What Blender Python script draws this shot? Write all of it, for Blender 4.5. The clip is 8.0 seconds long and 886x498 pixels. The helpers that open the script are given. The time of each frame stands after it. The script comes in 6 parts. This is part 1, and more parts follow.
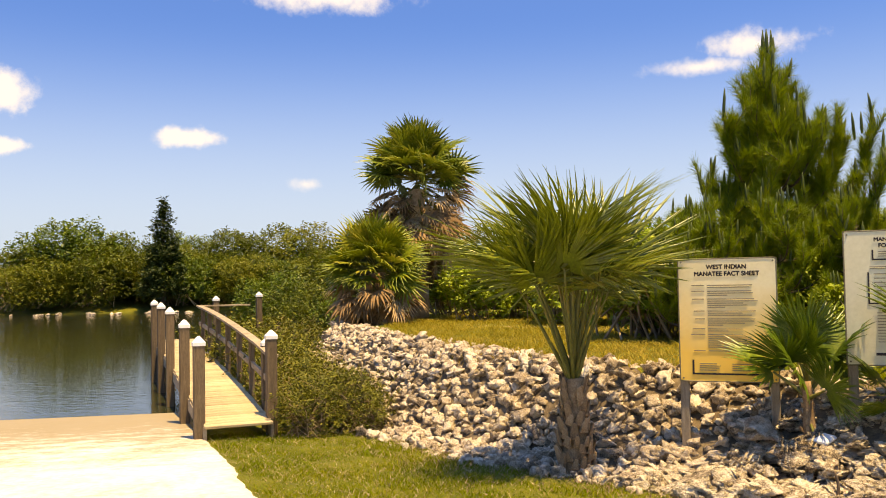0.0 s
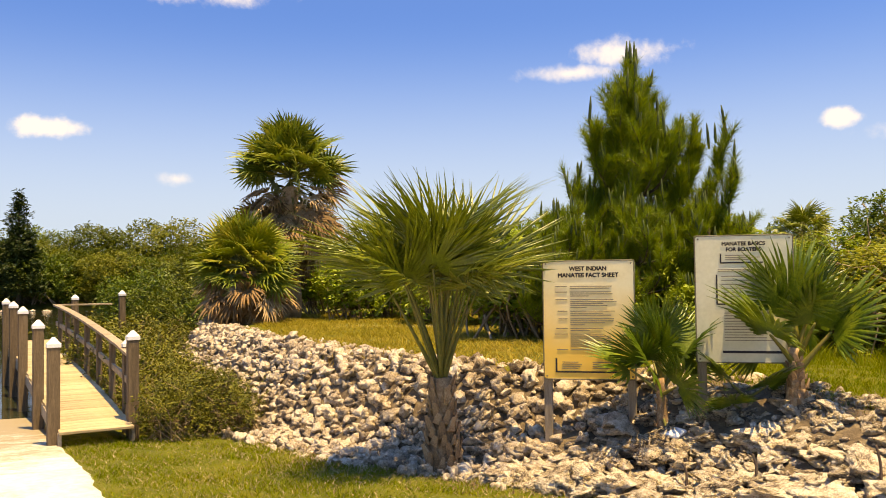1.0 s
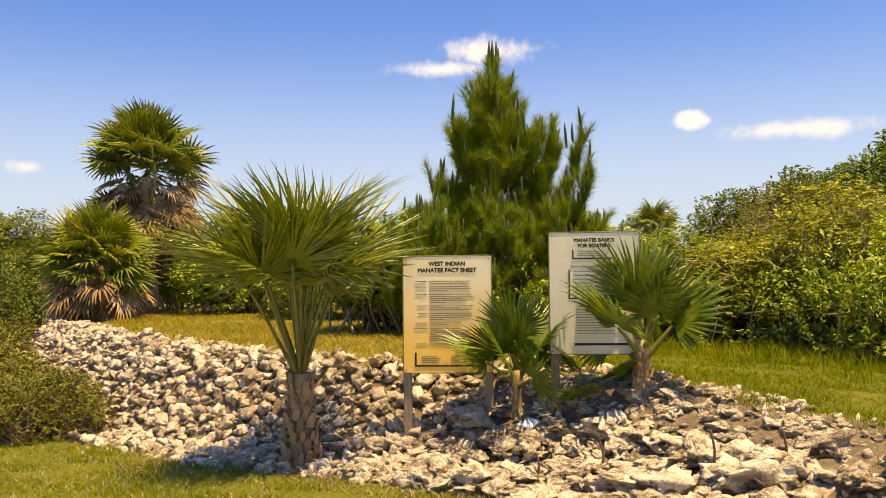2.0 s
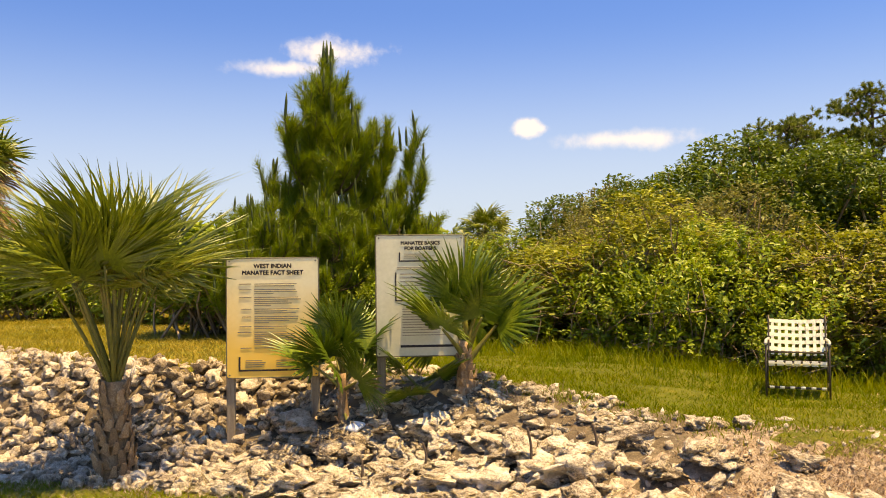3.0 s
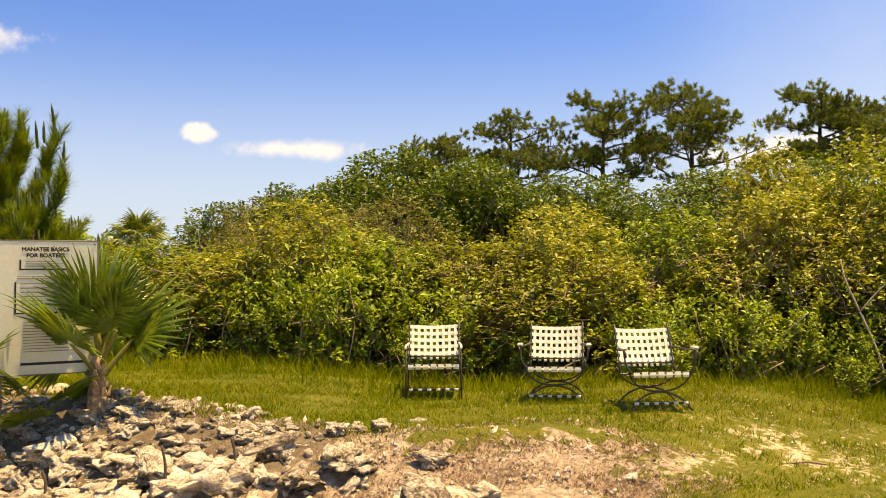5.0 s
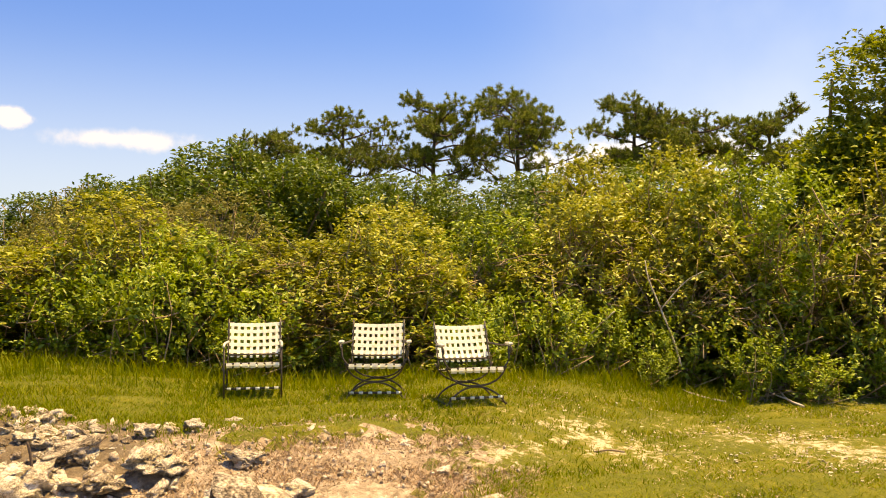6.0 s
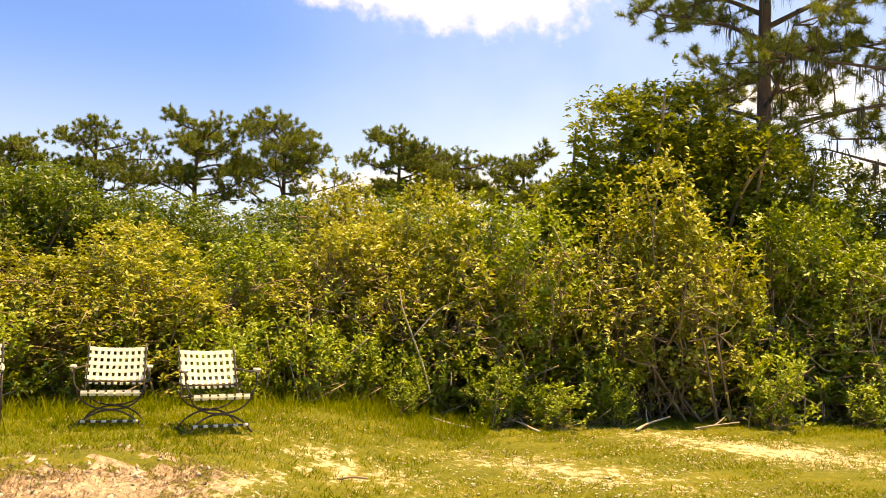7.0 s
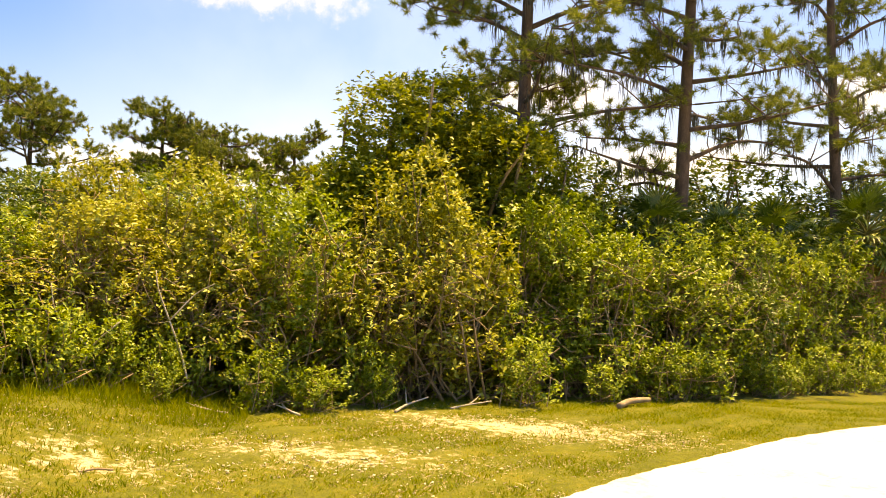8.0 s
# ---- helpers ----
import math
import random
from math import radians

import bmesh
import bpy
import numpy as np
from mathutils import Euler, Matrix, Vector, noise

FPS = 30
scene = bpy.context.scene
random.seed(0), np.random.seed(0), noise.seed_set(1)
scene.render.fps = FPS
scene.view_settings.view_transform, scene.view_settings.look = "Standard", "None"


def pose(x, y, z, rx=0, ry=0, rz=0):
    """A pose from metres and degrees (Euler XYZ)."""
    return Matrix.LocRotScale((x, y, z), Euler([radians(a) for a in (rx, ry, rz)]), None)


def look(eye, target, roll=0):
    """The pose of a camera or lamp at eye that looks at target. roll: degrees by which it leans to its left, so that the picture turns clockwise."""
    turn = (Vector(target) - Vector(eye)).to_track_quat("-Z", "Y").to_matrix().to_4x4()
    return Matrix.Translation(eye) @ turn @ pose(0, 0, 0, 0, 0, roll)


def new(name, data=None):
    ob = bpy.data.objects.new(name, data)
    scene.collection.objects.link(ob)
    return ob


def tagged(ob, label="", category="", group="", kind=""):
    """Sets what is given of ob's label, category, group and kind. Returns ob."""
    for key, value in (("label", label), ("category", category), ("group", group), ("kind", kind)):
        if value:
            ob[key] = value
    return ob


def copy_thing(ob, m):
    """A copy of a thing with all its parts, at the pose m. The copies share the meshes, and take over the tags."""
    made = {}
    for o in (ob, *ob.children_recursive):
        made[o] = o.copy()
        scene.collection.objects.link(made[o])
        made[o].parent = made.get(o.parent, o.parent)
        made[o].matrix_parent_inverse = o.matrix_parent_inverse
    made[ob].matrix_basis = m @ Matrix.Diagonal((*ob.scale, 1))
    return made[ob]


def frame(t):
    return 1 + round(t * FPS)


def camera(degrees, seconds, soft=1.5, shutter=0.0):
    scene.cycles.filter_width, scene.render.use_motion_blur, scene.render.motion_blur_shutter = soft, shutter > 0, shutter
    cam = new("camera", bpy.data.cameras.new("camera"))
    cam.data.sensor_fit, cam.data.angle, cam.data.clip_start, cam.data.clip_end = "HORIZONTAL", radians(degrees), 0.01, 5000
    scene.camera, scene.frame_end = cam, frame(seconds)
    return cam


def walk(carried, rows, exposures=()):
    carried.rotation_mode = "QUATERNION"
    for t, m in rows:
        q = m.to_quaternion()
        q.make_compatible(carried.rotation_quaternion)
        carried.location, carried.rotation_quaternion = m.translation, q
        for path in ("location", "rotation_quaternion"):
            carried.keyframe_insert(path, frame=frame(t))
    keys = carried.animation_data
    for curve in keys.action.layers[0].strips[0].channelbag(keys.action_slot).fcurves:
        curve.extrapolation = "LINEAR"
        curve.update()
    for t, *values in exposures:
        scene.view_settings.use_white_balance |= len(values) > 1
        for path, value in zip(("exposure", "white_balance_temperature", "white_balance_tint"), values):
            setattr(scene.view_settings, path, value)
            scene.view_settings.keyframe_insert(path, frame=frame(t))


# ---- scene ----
cam = camera(54.1, 8.0, 1.0)
PATH = [
    (0, (-0.513, -0.751, 1.763), (-0.138, 1.212, 1.836), -1.0),
    (0.5, (-0.489, -0.775, 1.771), (0.013, 1.16, 1.844), -0.7),
    (1, (-0.458, -0.789, 1.777), (0.192, 1.101, 1.843), -0.7),
    (1.2, (-0.461, -0.794, 1.777), (0.246, 1.076, 1.84), -0.7),
    (2.3, (-0.339, -0.84, 1.788), (0.674, 0.884, 1.83), -0.9),
    (2.5, (-0.309, -0.847, 1.786), (0.762, 0.842, 1.824), -1.1),
    (3, (-0.243, -0.888, 1.782), (0.99, 0.687, 1.833), -0.6),
    (3.5, (-0.183, -0.919, 1.769), (1.231, 0.494, 1.832), -0.5),
    (3.9, (-0.165, -0.947, 1.781), (1.356, 0.351, 1.845), -0.4),
    (4, (-0.152, -0.947, 1.781), (1.39, 0.325, 1.847), -0.4),
    (4.5, (-0.122, -0.993, 1.78), (1.511, 0.159, 1.846), -0.7),
    (4.7, (-0.073, -0.997, 1.783), (1.596, 0.104, 1.846), -0.8),
    (5.8, (0.001, -1.131, 1.769), (1.856, -0.385, 1.832), -0.1),
    (6, (-0.008, -1.154, 1.769), (1.875, -0.482, 1.826), -0.2),
    (6.5, (0.024, -1.224, 1.78), (1.975, -0.794, 1.875), 0.6),
    (7, (0.026, -1.284, 1.768), (2.016, -1.131, 1.892), 1.5),
    (7.5, (0.036, -1.332, 1.777), (2.03, -1.428, 1.902), 1.9),
    (8, (0.017, -1.375, 1.781), (1.981, -1.743, 1.882), 2.1),
]
walk(cam, [(t, look(eye, target, roll)) for t, eye, target, roll in PATH],
     [(0.0, 0.81, 10800.0, 13.0), (3.0, 0.84, 11100.0, 13.0), (5.0, 0.87, 11400.0, 13.0), (6.0, 0.99, 12300.0, 13.0), (8.0, 1.37, 14800.0, 13.0)])

# ---- world and sun ----
SUN_TO = Vector((0.14, -0.22, 1.0)).normalized()

world = bpy.data.worlds.new("sky")
scene.world = world
world.use_nodes = True
wt = world.node_tree
for n in list(wt.nodes):
    wt.nodes.remove(n)


def wnode(kind, **values):
    n = wt.nodes.new(kind)
    for k, v in values.items():
        n.inputs[k].default_value = v
    return n


def wmath(op, a, b=None):
    n = wt.nodes.new("ShaderNodeMath")
    n.operation = op
    for i, v in enumerate((a, b)):
        if v is None:
            continue
        if isinstance(v, (int, float)):
            n.inputs[i].default_value = v
        else:
            wt.links.new(v, n.inputs[i])
    return n.outputs[0]


def wdot(vec, axis):
    n = wt.nodes.new("ShaderNodeVectorMath")
    n.operation = "DOT_PRODUCT"
    wt.links.new(vec, n.inputs[0])
    n.inputs[1].default_value = axis
    return n.outputs["Value"]


sky = wt.nodes.new("ShaderNodeTexSky")
sky.sky_type = "NISHITA"
sky.sun_disc = False
sky.sun_elevation = math.asin(SUN_TO.z)
sky.sun_rotation = math.atan2(SUN_TO.x, SUN_TO.y)
sky.altitude, sky.air_density, sky.dust_density, sky.ozone_density = 0, 1.0, 2.6, 2.5
coord = wt.nodes.new("ShaderNodeTexCoord").outputs["Generated"]
puff = wnode("ShaderNodeTexNoise", Scale=22.0, Detail=6.0, Roughness=0.6)
wisp = wnode("ShaderNodeTexNoise", Scale=7.0, Detail=4.0, Roughness=0.6)
for n in (puff, wisp):
    wt.links.new(coord, n.inputs["Vector"])
crisp = wnode("ShaderNodeTexNoise", Scale=70.0, Detail=4.0, Roughness=0.6)
wt.links.new(coord, crisp.inputs["Vector"])
rough_edge = wmath("ADD", wmath("MULTIPLY", wmath("SUBTRACT", puff.outputs["Fac"], 0.5), 2.2), wmath("MULTIPLY", wmath("SUBTRACT", wisp.outputs["Fac"], 0.5), 1.6))
# fair-weather clouds: the way to the middle, half width and half height as angles, softness
CLOUDS = [((0.50, 0.832, 0.246), 0.055, 0.018, 0.4), ((0.455, 0.866, 0.228), 0.055, 0.010, 0.5), ((-0.094, 0.982, 0.161), 0.042, 0.013, 0.3), ((0.06, 0.951, 0.318), 0.08, 0.02, 0.4),
          ((-0.275, 0.942, 0.201), 0.03, 0.026, 0.35), ((-0.275, 0.952, 0.146), 0.028, 0.010, 0.3), ((0.031, 0.993, 0.112), 0.018, 0.008, 0.6),
          ((0.684, 0.712, 0.162), 0.022, 0.012, 0.35), ((0.758, 0.636, 0.146), 0.07, 0.010, 0.6), ((0.945, 0.075, 0.345), 0.15, 0.04, 0.45),
          ((0.918, -0.30, 0.225), 0.085, 0.032, 0.6), ((0.90, -0.40, 0.15), 0.11, 0.022, 0.7), ((0.78, -0.60, 0.22), 0.07, 0.03, 0.7), ((0.982, 0.10, 0.127), 0.15, 0.02, 0.5)]
cover = None
for way, half_w, half_h, softness in CLOUDS:
    c = Vector(way).normalized()
    side = c.cross(Vector((0, 0, 1))).normalized()
    upward = side.cross(c)
    u = wmath("DIVIDE", wdot(coord, side), half_w * 0.88)
    w = wmath("DIVIDE", wdot(coord, upward), half_h * 0.85)
    far = wmath("SQRT", wmath("ADD", wmath("MULTIPLY", u, u), wmath("MULTIPLY", w, w)))
    far = wmath("ADD", far, wmath("ADD", rough_edge, wmath("MULTIPLY", wmath("SUBTRACT", crisp.outputs["Fac"], 0.5), 0.9)))
    ramp = wt.nodes.new("ShaderNodeMapRange")
    ramp.interpolation_type = "SMOOTHSTEP"
    for k, v in (("From Min", 1.0 + softness * 1.1), ("From Max", 0.85 - softness * 1.3), ("To Min", 0.0), ("To Max", 1.0)):
        ramp.inputs[k].default_value = v
    wt.links.new(far, ramp.inputs["Value"])
    ahead = wmath("GREATER_THAN", wdot(coord, c), 0.5)
    m = wmath("MULTIPLY", ramp.outputs[0], ahead)
    cover = m if cover is None else wmath("MAXIMUM", cover, m)
mixer = wt.nodes.new("ShaderNodeMix")
mixer.data_type = "RGBA"
wt.links.new(wmath("MULTIPLY", cover, 0.93), mixer.inputs["Factor"])
tint = wt.nodes.new("ShaderNodeMix")
tint.data_type, tint.blend_type = "RGBA", "MULTIPLY"
tint.inputs["Factor"].default_value = 1.0
tint.inputs["B"].default_value = (0.38, 0.82, 1.76, 1)
wt.links.new(sky.outputs["Color"], tint.inputs["A"])
# haze: whiter low down, most of all over the thicket
low_sky = wt.nodes.new("ShaderNodeMapRange")
low_sky.interpolation_type = "SMOOTHSTEP"
for k, v in (("From Min", 0.30), ("From Max", 0.03), ("To Min", 0.0), ("To Max", 0.75)):
    low_sky.inputs[k].default_value = v
wt.links.new(wdot(coord, (0, 0, 1)), low_sky.inputs["Value"])
east_sky = wt.nodes.new("ShaderNodeMapRange")
east_sky.interpolation_type = "SMOOTHSTEP"
for k, v in (("From Min", 0.84), ("From Max", 1.0), ("To Min", 0.0), ("To Max", 0.38)):
    east_sky.inputs[k].default_value = v
wt.links.new(wdot(coord, (0.93, -0.24, 0.27)), east_sky.inputs["Value"])
veil = wt.nodes.new("ShaderNodeMix")
veil.data_type = "RGBA"
wt.links.new(wmath("ADD", low_sky.outputs[0], wmath("MULTIPLY", east_sky.outputs[0], wmath("ADD", wisp.outputs["Fac"], 0.35))), veil.inputs["Factor"])
wt.links.new(tint.outputs["Result"], veil.inputs["A"])
veil.inputs["B"].default_value = (4.3, 6.0, 9.2, 1)
wt.links.new(veil.outputs["Result"], mixer.inputs["A"])
mixer.inputs["B"].default_value = (6.7, 7.2, 8.6, 1)
back = wnode("ShaderNodeBackground", Strength=0.087)
wt.links.new(mixer.outputs["Result"], back.inputs["Color"])
wt.links.new(back.outputs[0], wt.nodes.new("ShaderNodeOutputWorld").inputs["Surface"])

sun = new("sun", bpy.data.lights.new("sun", "SUN"))
sun.data.energy, sun.data.angle, sun.data.color = 5.0, radians(0.6), (1.0, 0.855, 0.57)
sun.matrix_world = look(SUN_TO * 50, (0, 0, 0))

# ---- materials ----


def mat(name, stops, scale=4.0, rough=0.8, bump=0.0, bump_scale=60.0, island=0.0, lobe=0.0, metal=0.0, spec=0.3, fine=1.0, stretch=None, objrand=0.0, coarse=0.0):
    """A surface whose colour runs over the stops by coarse and fine grain, and by the piece; lobe: how much light passes through."""
    m = bpy.data.materials.new(name)
    m.use_nodes = True
    nt = m.node_tree
    p = nt.nodes["Principled BSDF"]
    p.inputs["Roughness"].default_value, p.inputs["Metallic"].default_value = rough, metal
    p.inputs["Specular IOR Level"].default_value = spec

    def mth(op, a, b):
        n = nt.nodes.new("ShaderNodeMath")
        n.operation = op
        for i, v in enumerate((a, b)):
            if isinstance(v, (int, float)):
                n.inputs[i].default_value = v
            else:
                nt.links.new(v, n.inputs[i])
        return n.outputs[0]

    tc = nt.nodes.new("ShaderNodeTexCoord").outputs["Object"]
    if stretch:
        mp = nt.nodes.new("ShaderNodeMapping")
        mp.inputs["Scale"].default_value = stretch
        nt.links.new(tc, mp.inputs["Vector"])
        tc = mp.outputs[0]

    def grain(s, detail=5.0):
        n = nt.nodes.new("ShaderNodeTexNoise")
        n.inputs["Scale"].default_value, n.inputs["Detail"].default_value, n.inputs["Roughness"].default_value = s, detail, 0.62
        nt.links.new(tc, n.inputs["Vector"])
        return n.outputs["Fac"]

    value = mth("ADD", mth("MULTIPLY", grain(scale), 0.55), mth("MULTIPLY", grain(scale * 9), 0.45 * fine))
    value = mth("ADD", mth("MULTIPLY", mth("SUBTRACT", value, 0.275 + 0.225 * fine), 2.2), 0.5)
    if coarse:
        value = mth("ADD", value, mth("MULTIPLY", mth("SUBTRACT", grain(scale * 0.12, 3.0), 0.5), coarse))
    if island:
        g = nt.nodes.new("ShaderNodeNewGeometry").outputs["Random Per Island"]
        value = mth("ADD", mth("MULTIPLY", value, 1 - island), mth("MULTIPLY", g, island))
    if objrand:
        g = nt.nodes.new("ShaderNodeObjectInfo").outputs["Random"]
        value = mth("ADD", value, mth("MULTIPLY", mth("SUBTRACT", g, 0.5), objrand))
    ramp = nt.nodes.new("ShaderNodeValToRGB")
    els = ramp.color_ramp.elements
    while len(els) < len(stops):
        els.new(0.5)
    for e, (at, col) in zip(els, stops):
        e.position, e.color = at, (*col, 1)
    nt.links.new(value, ramp.inputs["Fac"])
    nt.links.new(ramp.outputs["Color"], p.inputs["Base Color"])
    if bump:
        b = nt.nodes.new("ShaderNodeBump")
        b.inputs["Strength"].default_value, b.inputs["Distance"].default_value = min(1.0, bump * 20), bump
        nt.links.new(grain(bump_scale, 8.0), b.inputs["Height"])
        nt.links.new(b.outputs[0], p.inputs["Normal"])
    if lobe:
        out = [n for n in nt.nodes if n.type == "OUTPUT_MATERIAL"][0]
        t = nt.nodes.new("ShaderNodeBsdfTranslucent")
        nt.links.new(ramp.outputs["Color"], t.inputs["Color"])
        mx = nt.nodes.new("ShaderNodeMixShader")
        mx.inputs[0].default_value = lobe
        nt.links.new(p.outputs[0], mx.inputs[1])
        nt.links.new(t.outputs[0], mx.inputs[2])
        nt.links.new(mx.outputs[0], out.inputs["Surface"])
    return m


M_LEAF = mat("leaf_pepper", [(0.0, (0.06, 0.095, 0.004)), (0.4, (0.18, 0.25, 0.012)), (0.75, (0.40, 0.46, 0.06)), (1.0, (0.48, 0.45, 0.095))], 1.6, 0.45, island=0.4, lobe=0.32, spec=0.35, objrand=0.2)
M_LEAF_Y = mat("leaf_yellowing", [(0.0, (0.07, 0.075, 0.004)), (0.4, (0.215, 0.225, 0.012)), (0.75, (0.43, 0.43, 0.065)), (1.0, (0.49, 0.38, 0.09))], 1.6, 0.45, island=0.42, lobe=0.32, spec=0.35, objrand=0.2)
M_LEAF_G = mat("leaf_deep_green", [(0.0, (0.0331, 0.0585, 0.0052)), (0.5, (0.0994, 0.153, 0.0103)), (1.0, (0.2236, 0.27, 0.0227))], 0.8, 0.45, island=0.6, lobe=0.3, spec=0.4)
M_OAK = mat("leaf_oak", [(0.0, (0.07, 0.095, 0.007)), (0.5, (0.22, 0.255, 0.017)), (1.0, (0.42, 0.42, 0.036))], 0.8, 0.5, island=0.5, lobe=0.35, spec=0.25)
M_LEAF_B = mat("leaf_dry_brown", [(0.0, (0.06, 0.06, 0.014)), (0.5, (0.17, 0.165, 0.035)), (1.0, (0.29, 0.265, 0.07))], 0.8, 0.7, island=0.6, lobe=0.3)
M_MANG = mat("leaf_mangrove", [(0.0, (0.05, 0.07, 0.006)), (0.5, (0.135, 0.158, 0.014)), (1.0, (0.27, 0.262, 0.033))], 0.3, 0.45, island=0.5, lobe=0.3, objrand=0.5)
M_NEEDLE = mat("pine_needle", [(0.0, (0.051, 0.0923, 0.0049)), (0.5, (0.1632, 0.236, 0.0114)), (1.0, (0.3876, 0.4104, 0.0245))], 0.9, 0.45, island=0.5, lobe=0.35)
M_NEEDLE_F = mat("pine_needle_mature", [(0.0, (0.055, 0.078, 0.008)), (0.5, (0.165, 0.205, 0.022)), (1.0, (0.34, 0.345, 0.05))], 0.6, 0.5, island=0.5, lobe=0.3)
M_NEEDLE_D = mat("conifer_dark", [(0.0, (0.012, 0.025, 0.005)), (0.5, (0.035, 0.06, 0.01)), (1.0, (0.09, 0.11, 0.02))], 0.9, 0.5, island=0.5, lobe=0.15)
M_CANDLE = mat("pine_candle", [(0.0, (0.0275, 0.048, 0.01)), (1.0, (0.0715, 0.096, 0.025))], 9, 0.7, bump=0.006)
M_FROND = mat("palm_frond", [(0.0, (0.04, 0.065, 0.005)), (0.5, (0.15, 0.185, 0.014)), (1.0, (0.42, 0.40, 0.07))], 5.0, 0.34, lobe=0.18, spec=0.5, objrand=0.35)
M_FROND_S = mat("small_palm_frond", [(0.0, (0.0225, 0.0495, 0.0036)), (0.5, (0.0765, 0.1305, 0.009)), (1.0, (0.243, 0.288, 0.0315))], 6.0, 0.36, lobe=0.15, spec=0.5, objrand=0.3)
M_FROND_Y = mat("palm_frond_yellow", [(0.0, (0.045, 0.075, 0.0068)), (0.6, (0.13, 0.175, 0.0153)), (1.0, (0.37, 0.35, 0.05))], 2.5, 0.4, lobe=0.2, spec=0.5, objrand=0.5)
M_FROND_O = mat("palm_frond_orange", [(0.0, (0.06, 0.095, 0.008)), (0.55, (0.18, 0.22, 0.018)), (1.0, (0.46, 0.38, 0.06))], 2.5, 0.45, lobe=0.2, spec=0.3, objrand=0.5)
M_FROND_D = mat("palm_frond_dead", [(0.0, (0.10, 0.055, 0.022)), (0.5, (0.31, 0.185, 0.08)), (1.0, (0.60, 0.42, 0.22))], 2.5, 0.8, island=0.6, lobe=0.2, objrand=0.5)
M_PETIOLE = mat("palm_stalk", [(0.0, (0.07, 0.08, 0.02)), (0.6, (0.17, 0.16, 0.035)), (1.0, (0.26, 0.15, 0.05))], 6, 0.5)
M_BOOT = mat("palm_boots", [(0.0, (0.09, 0.055, 0.03)), (0.5, (0.32, 0.20, 0.105)), (1.0, (0.60, 0.45, 0.28))], 7, 0.9, bump=0.012, objrand=0.4)
M_BARK = mat("pine_bark", [(0.0, (0.035, 0.025, 0.018)), (0.5, (0.10, 0.07, 0.05)), (1.0, (0.20, 0.15, 0.11))], 9, 0.95, bump=0.02, bump_scale=14, stretch=(1, 1, 0.35))
M_TWIG = mat("twig", [(0.0, (0.09, 0.06, 0.035)), (0.5, (0.27, 0.19, 0.11)), (1.0, (0.48, 0.39, 0.27))], 7, 0.9, island=0.4)
M_MOSS = mat("hanging_moss", [(0.0, (0.048, 0.048, 0.036)), (1.0, (0.128, 0.128, 0.096))], 5, 0.95, island=0.5, lobe=0.2)
M_ROCK = mat("limestone", [(0.12, (0.045, 0.033, 0.021)), (0.26, (0.19, 0.142, 0.095)), (0.39, (0.45, 0.36, 0.245)), (0.58, (0.73, 0.62, 0.46)), (1.0, (0.86, 0.79, 0.65))], 4.2, 0.95, bump=0.07, bump_scale=9, objrand=0.3)
M_ROCK_S = mat("limestone_small", [(0.14, (0.033, 0.024, 0.016)), (0.29, (0.165, 0.122, 0.083)), (0.44, (0.37, 0.296, 0.208)), (0.66, (0.6146, 0.522, 0.4045)), (1.0, (0.7341, 0.6612, 0.5587))], 6.5, 0.92, bump=0.05, bump_scale=14, island=0.25)
M_GRASS = mat("grass_blade", [(0.0, (0.0759, 0.1204, 0.0027)), (0.45, (0.1603, 0.1991, 0.0055)), (0.8, (0.2699, 0.2593, 0.0136)), (1.0, (0.4217, 0.3426, 0.0601))], 0.9, 0.6, island=0.4, lobe=0.45, spec=0.15, coarse=0.8)
M_GRASS_D = mat("dry_grass_blade", [(0.0, (0.13, 0.082, 0.045)), (0.5, (0.36, 0.235, 0.14)), (1.0, (0.6, 0.48, 0.33))], 0.5, 0.8, island=0.6, lobe=0.25)
M_BUSH = mat("leaf_olive", [(0.0, (0.04, 0.044, 0.0048)), (0.5, (0.128, 0.132, 0.0128)), (1.0, (0.304, 0.264, 0.04))], 0.8, 0.5, island=0.6, lobe=0.15, spec=0.2, objrand=0.2)
M_MEADOW = mat("golden_grass_blade", [(0.0, (0.153, 0.1395, 0.0108)), (0.45, (0.306, 0.243, 0.027)), (0.8, (0.468, 0.342, 0.081)), (1.0, (0.594, 0.45, 0.18))], 0.5, 0.7, island=0.3, lobe=0.4, spec=0.1, coarse=0.4)
M_SHELL = mat("shell_grit", [(0.0, (0.36, 0.29, 0.19)), (0.5, (0.55, 0.46, 0.33)), (1.0, (0.72, 0.64, 0.5))], 9, 0.9, island=0.6)
M_STRAW = mat("straw", [(0.0, (0.224, 0.152, 0.072)), (0.5, (0.416, 0.32, 0.184)), (1.0, (0.576, 0.488, 0.336))], 0.5, 0.8, island=0.7, lobe=0.2)
# soil toned darker: the shade in the gaps between stones is painted in
M_SOIL_SHADE = mat("stony_soil_gap_shade", [(0.0, (0.05, 0.036, 0.022)), (0.5, (0.13, 0.095, 0.058)), (1.0, (0.30, 0.23, 0.14))], 9.0, 0.95, bump=0.03, bump_scale=25)
M_DRY = mat("dry_reddish_soil", [(0.15, (0.075, 0.052, 0.03)), (0.5, (0.30, 0.222, 0.145)), (0.85, (0.58, 0.475, 0.35))], 14.0, 0.95, bump=0.03, bump_scale=35)
M_LOT = mat("shell_concrete", [(0.0, (0.3065, 0.2576, 0.172)), (0.4, (0.559, 0.5152, 0.4352)), (1.0, (0.7213, 0.6992, 0.6679))], 1.2, 0.9, bump=0.004, coarse=0.9)
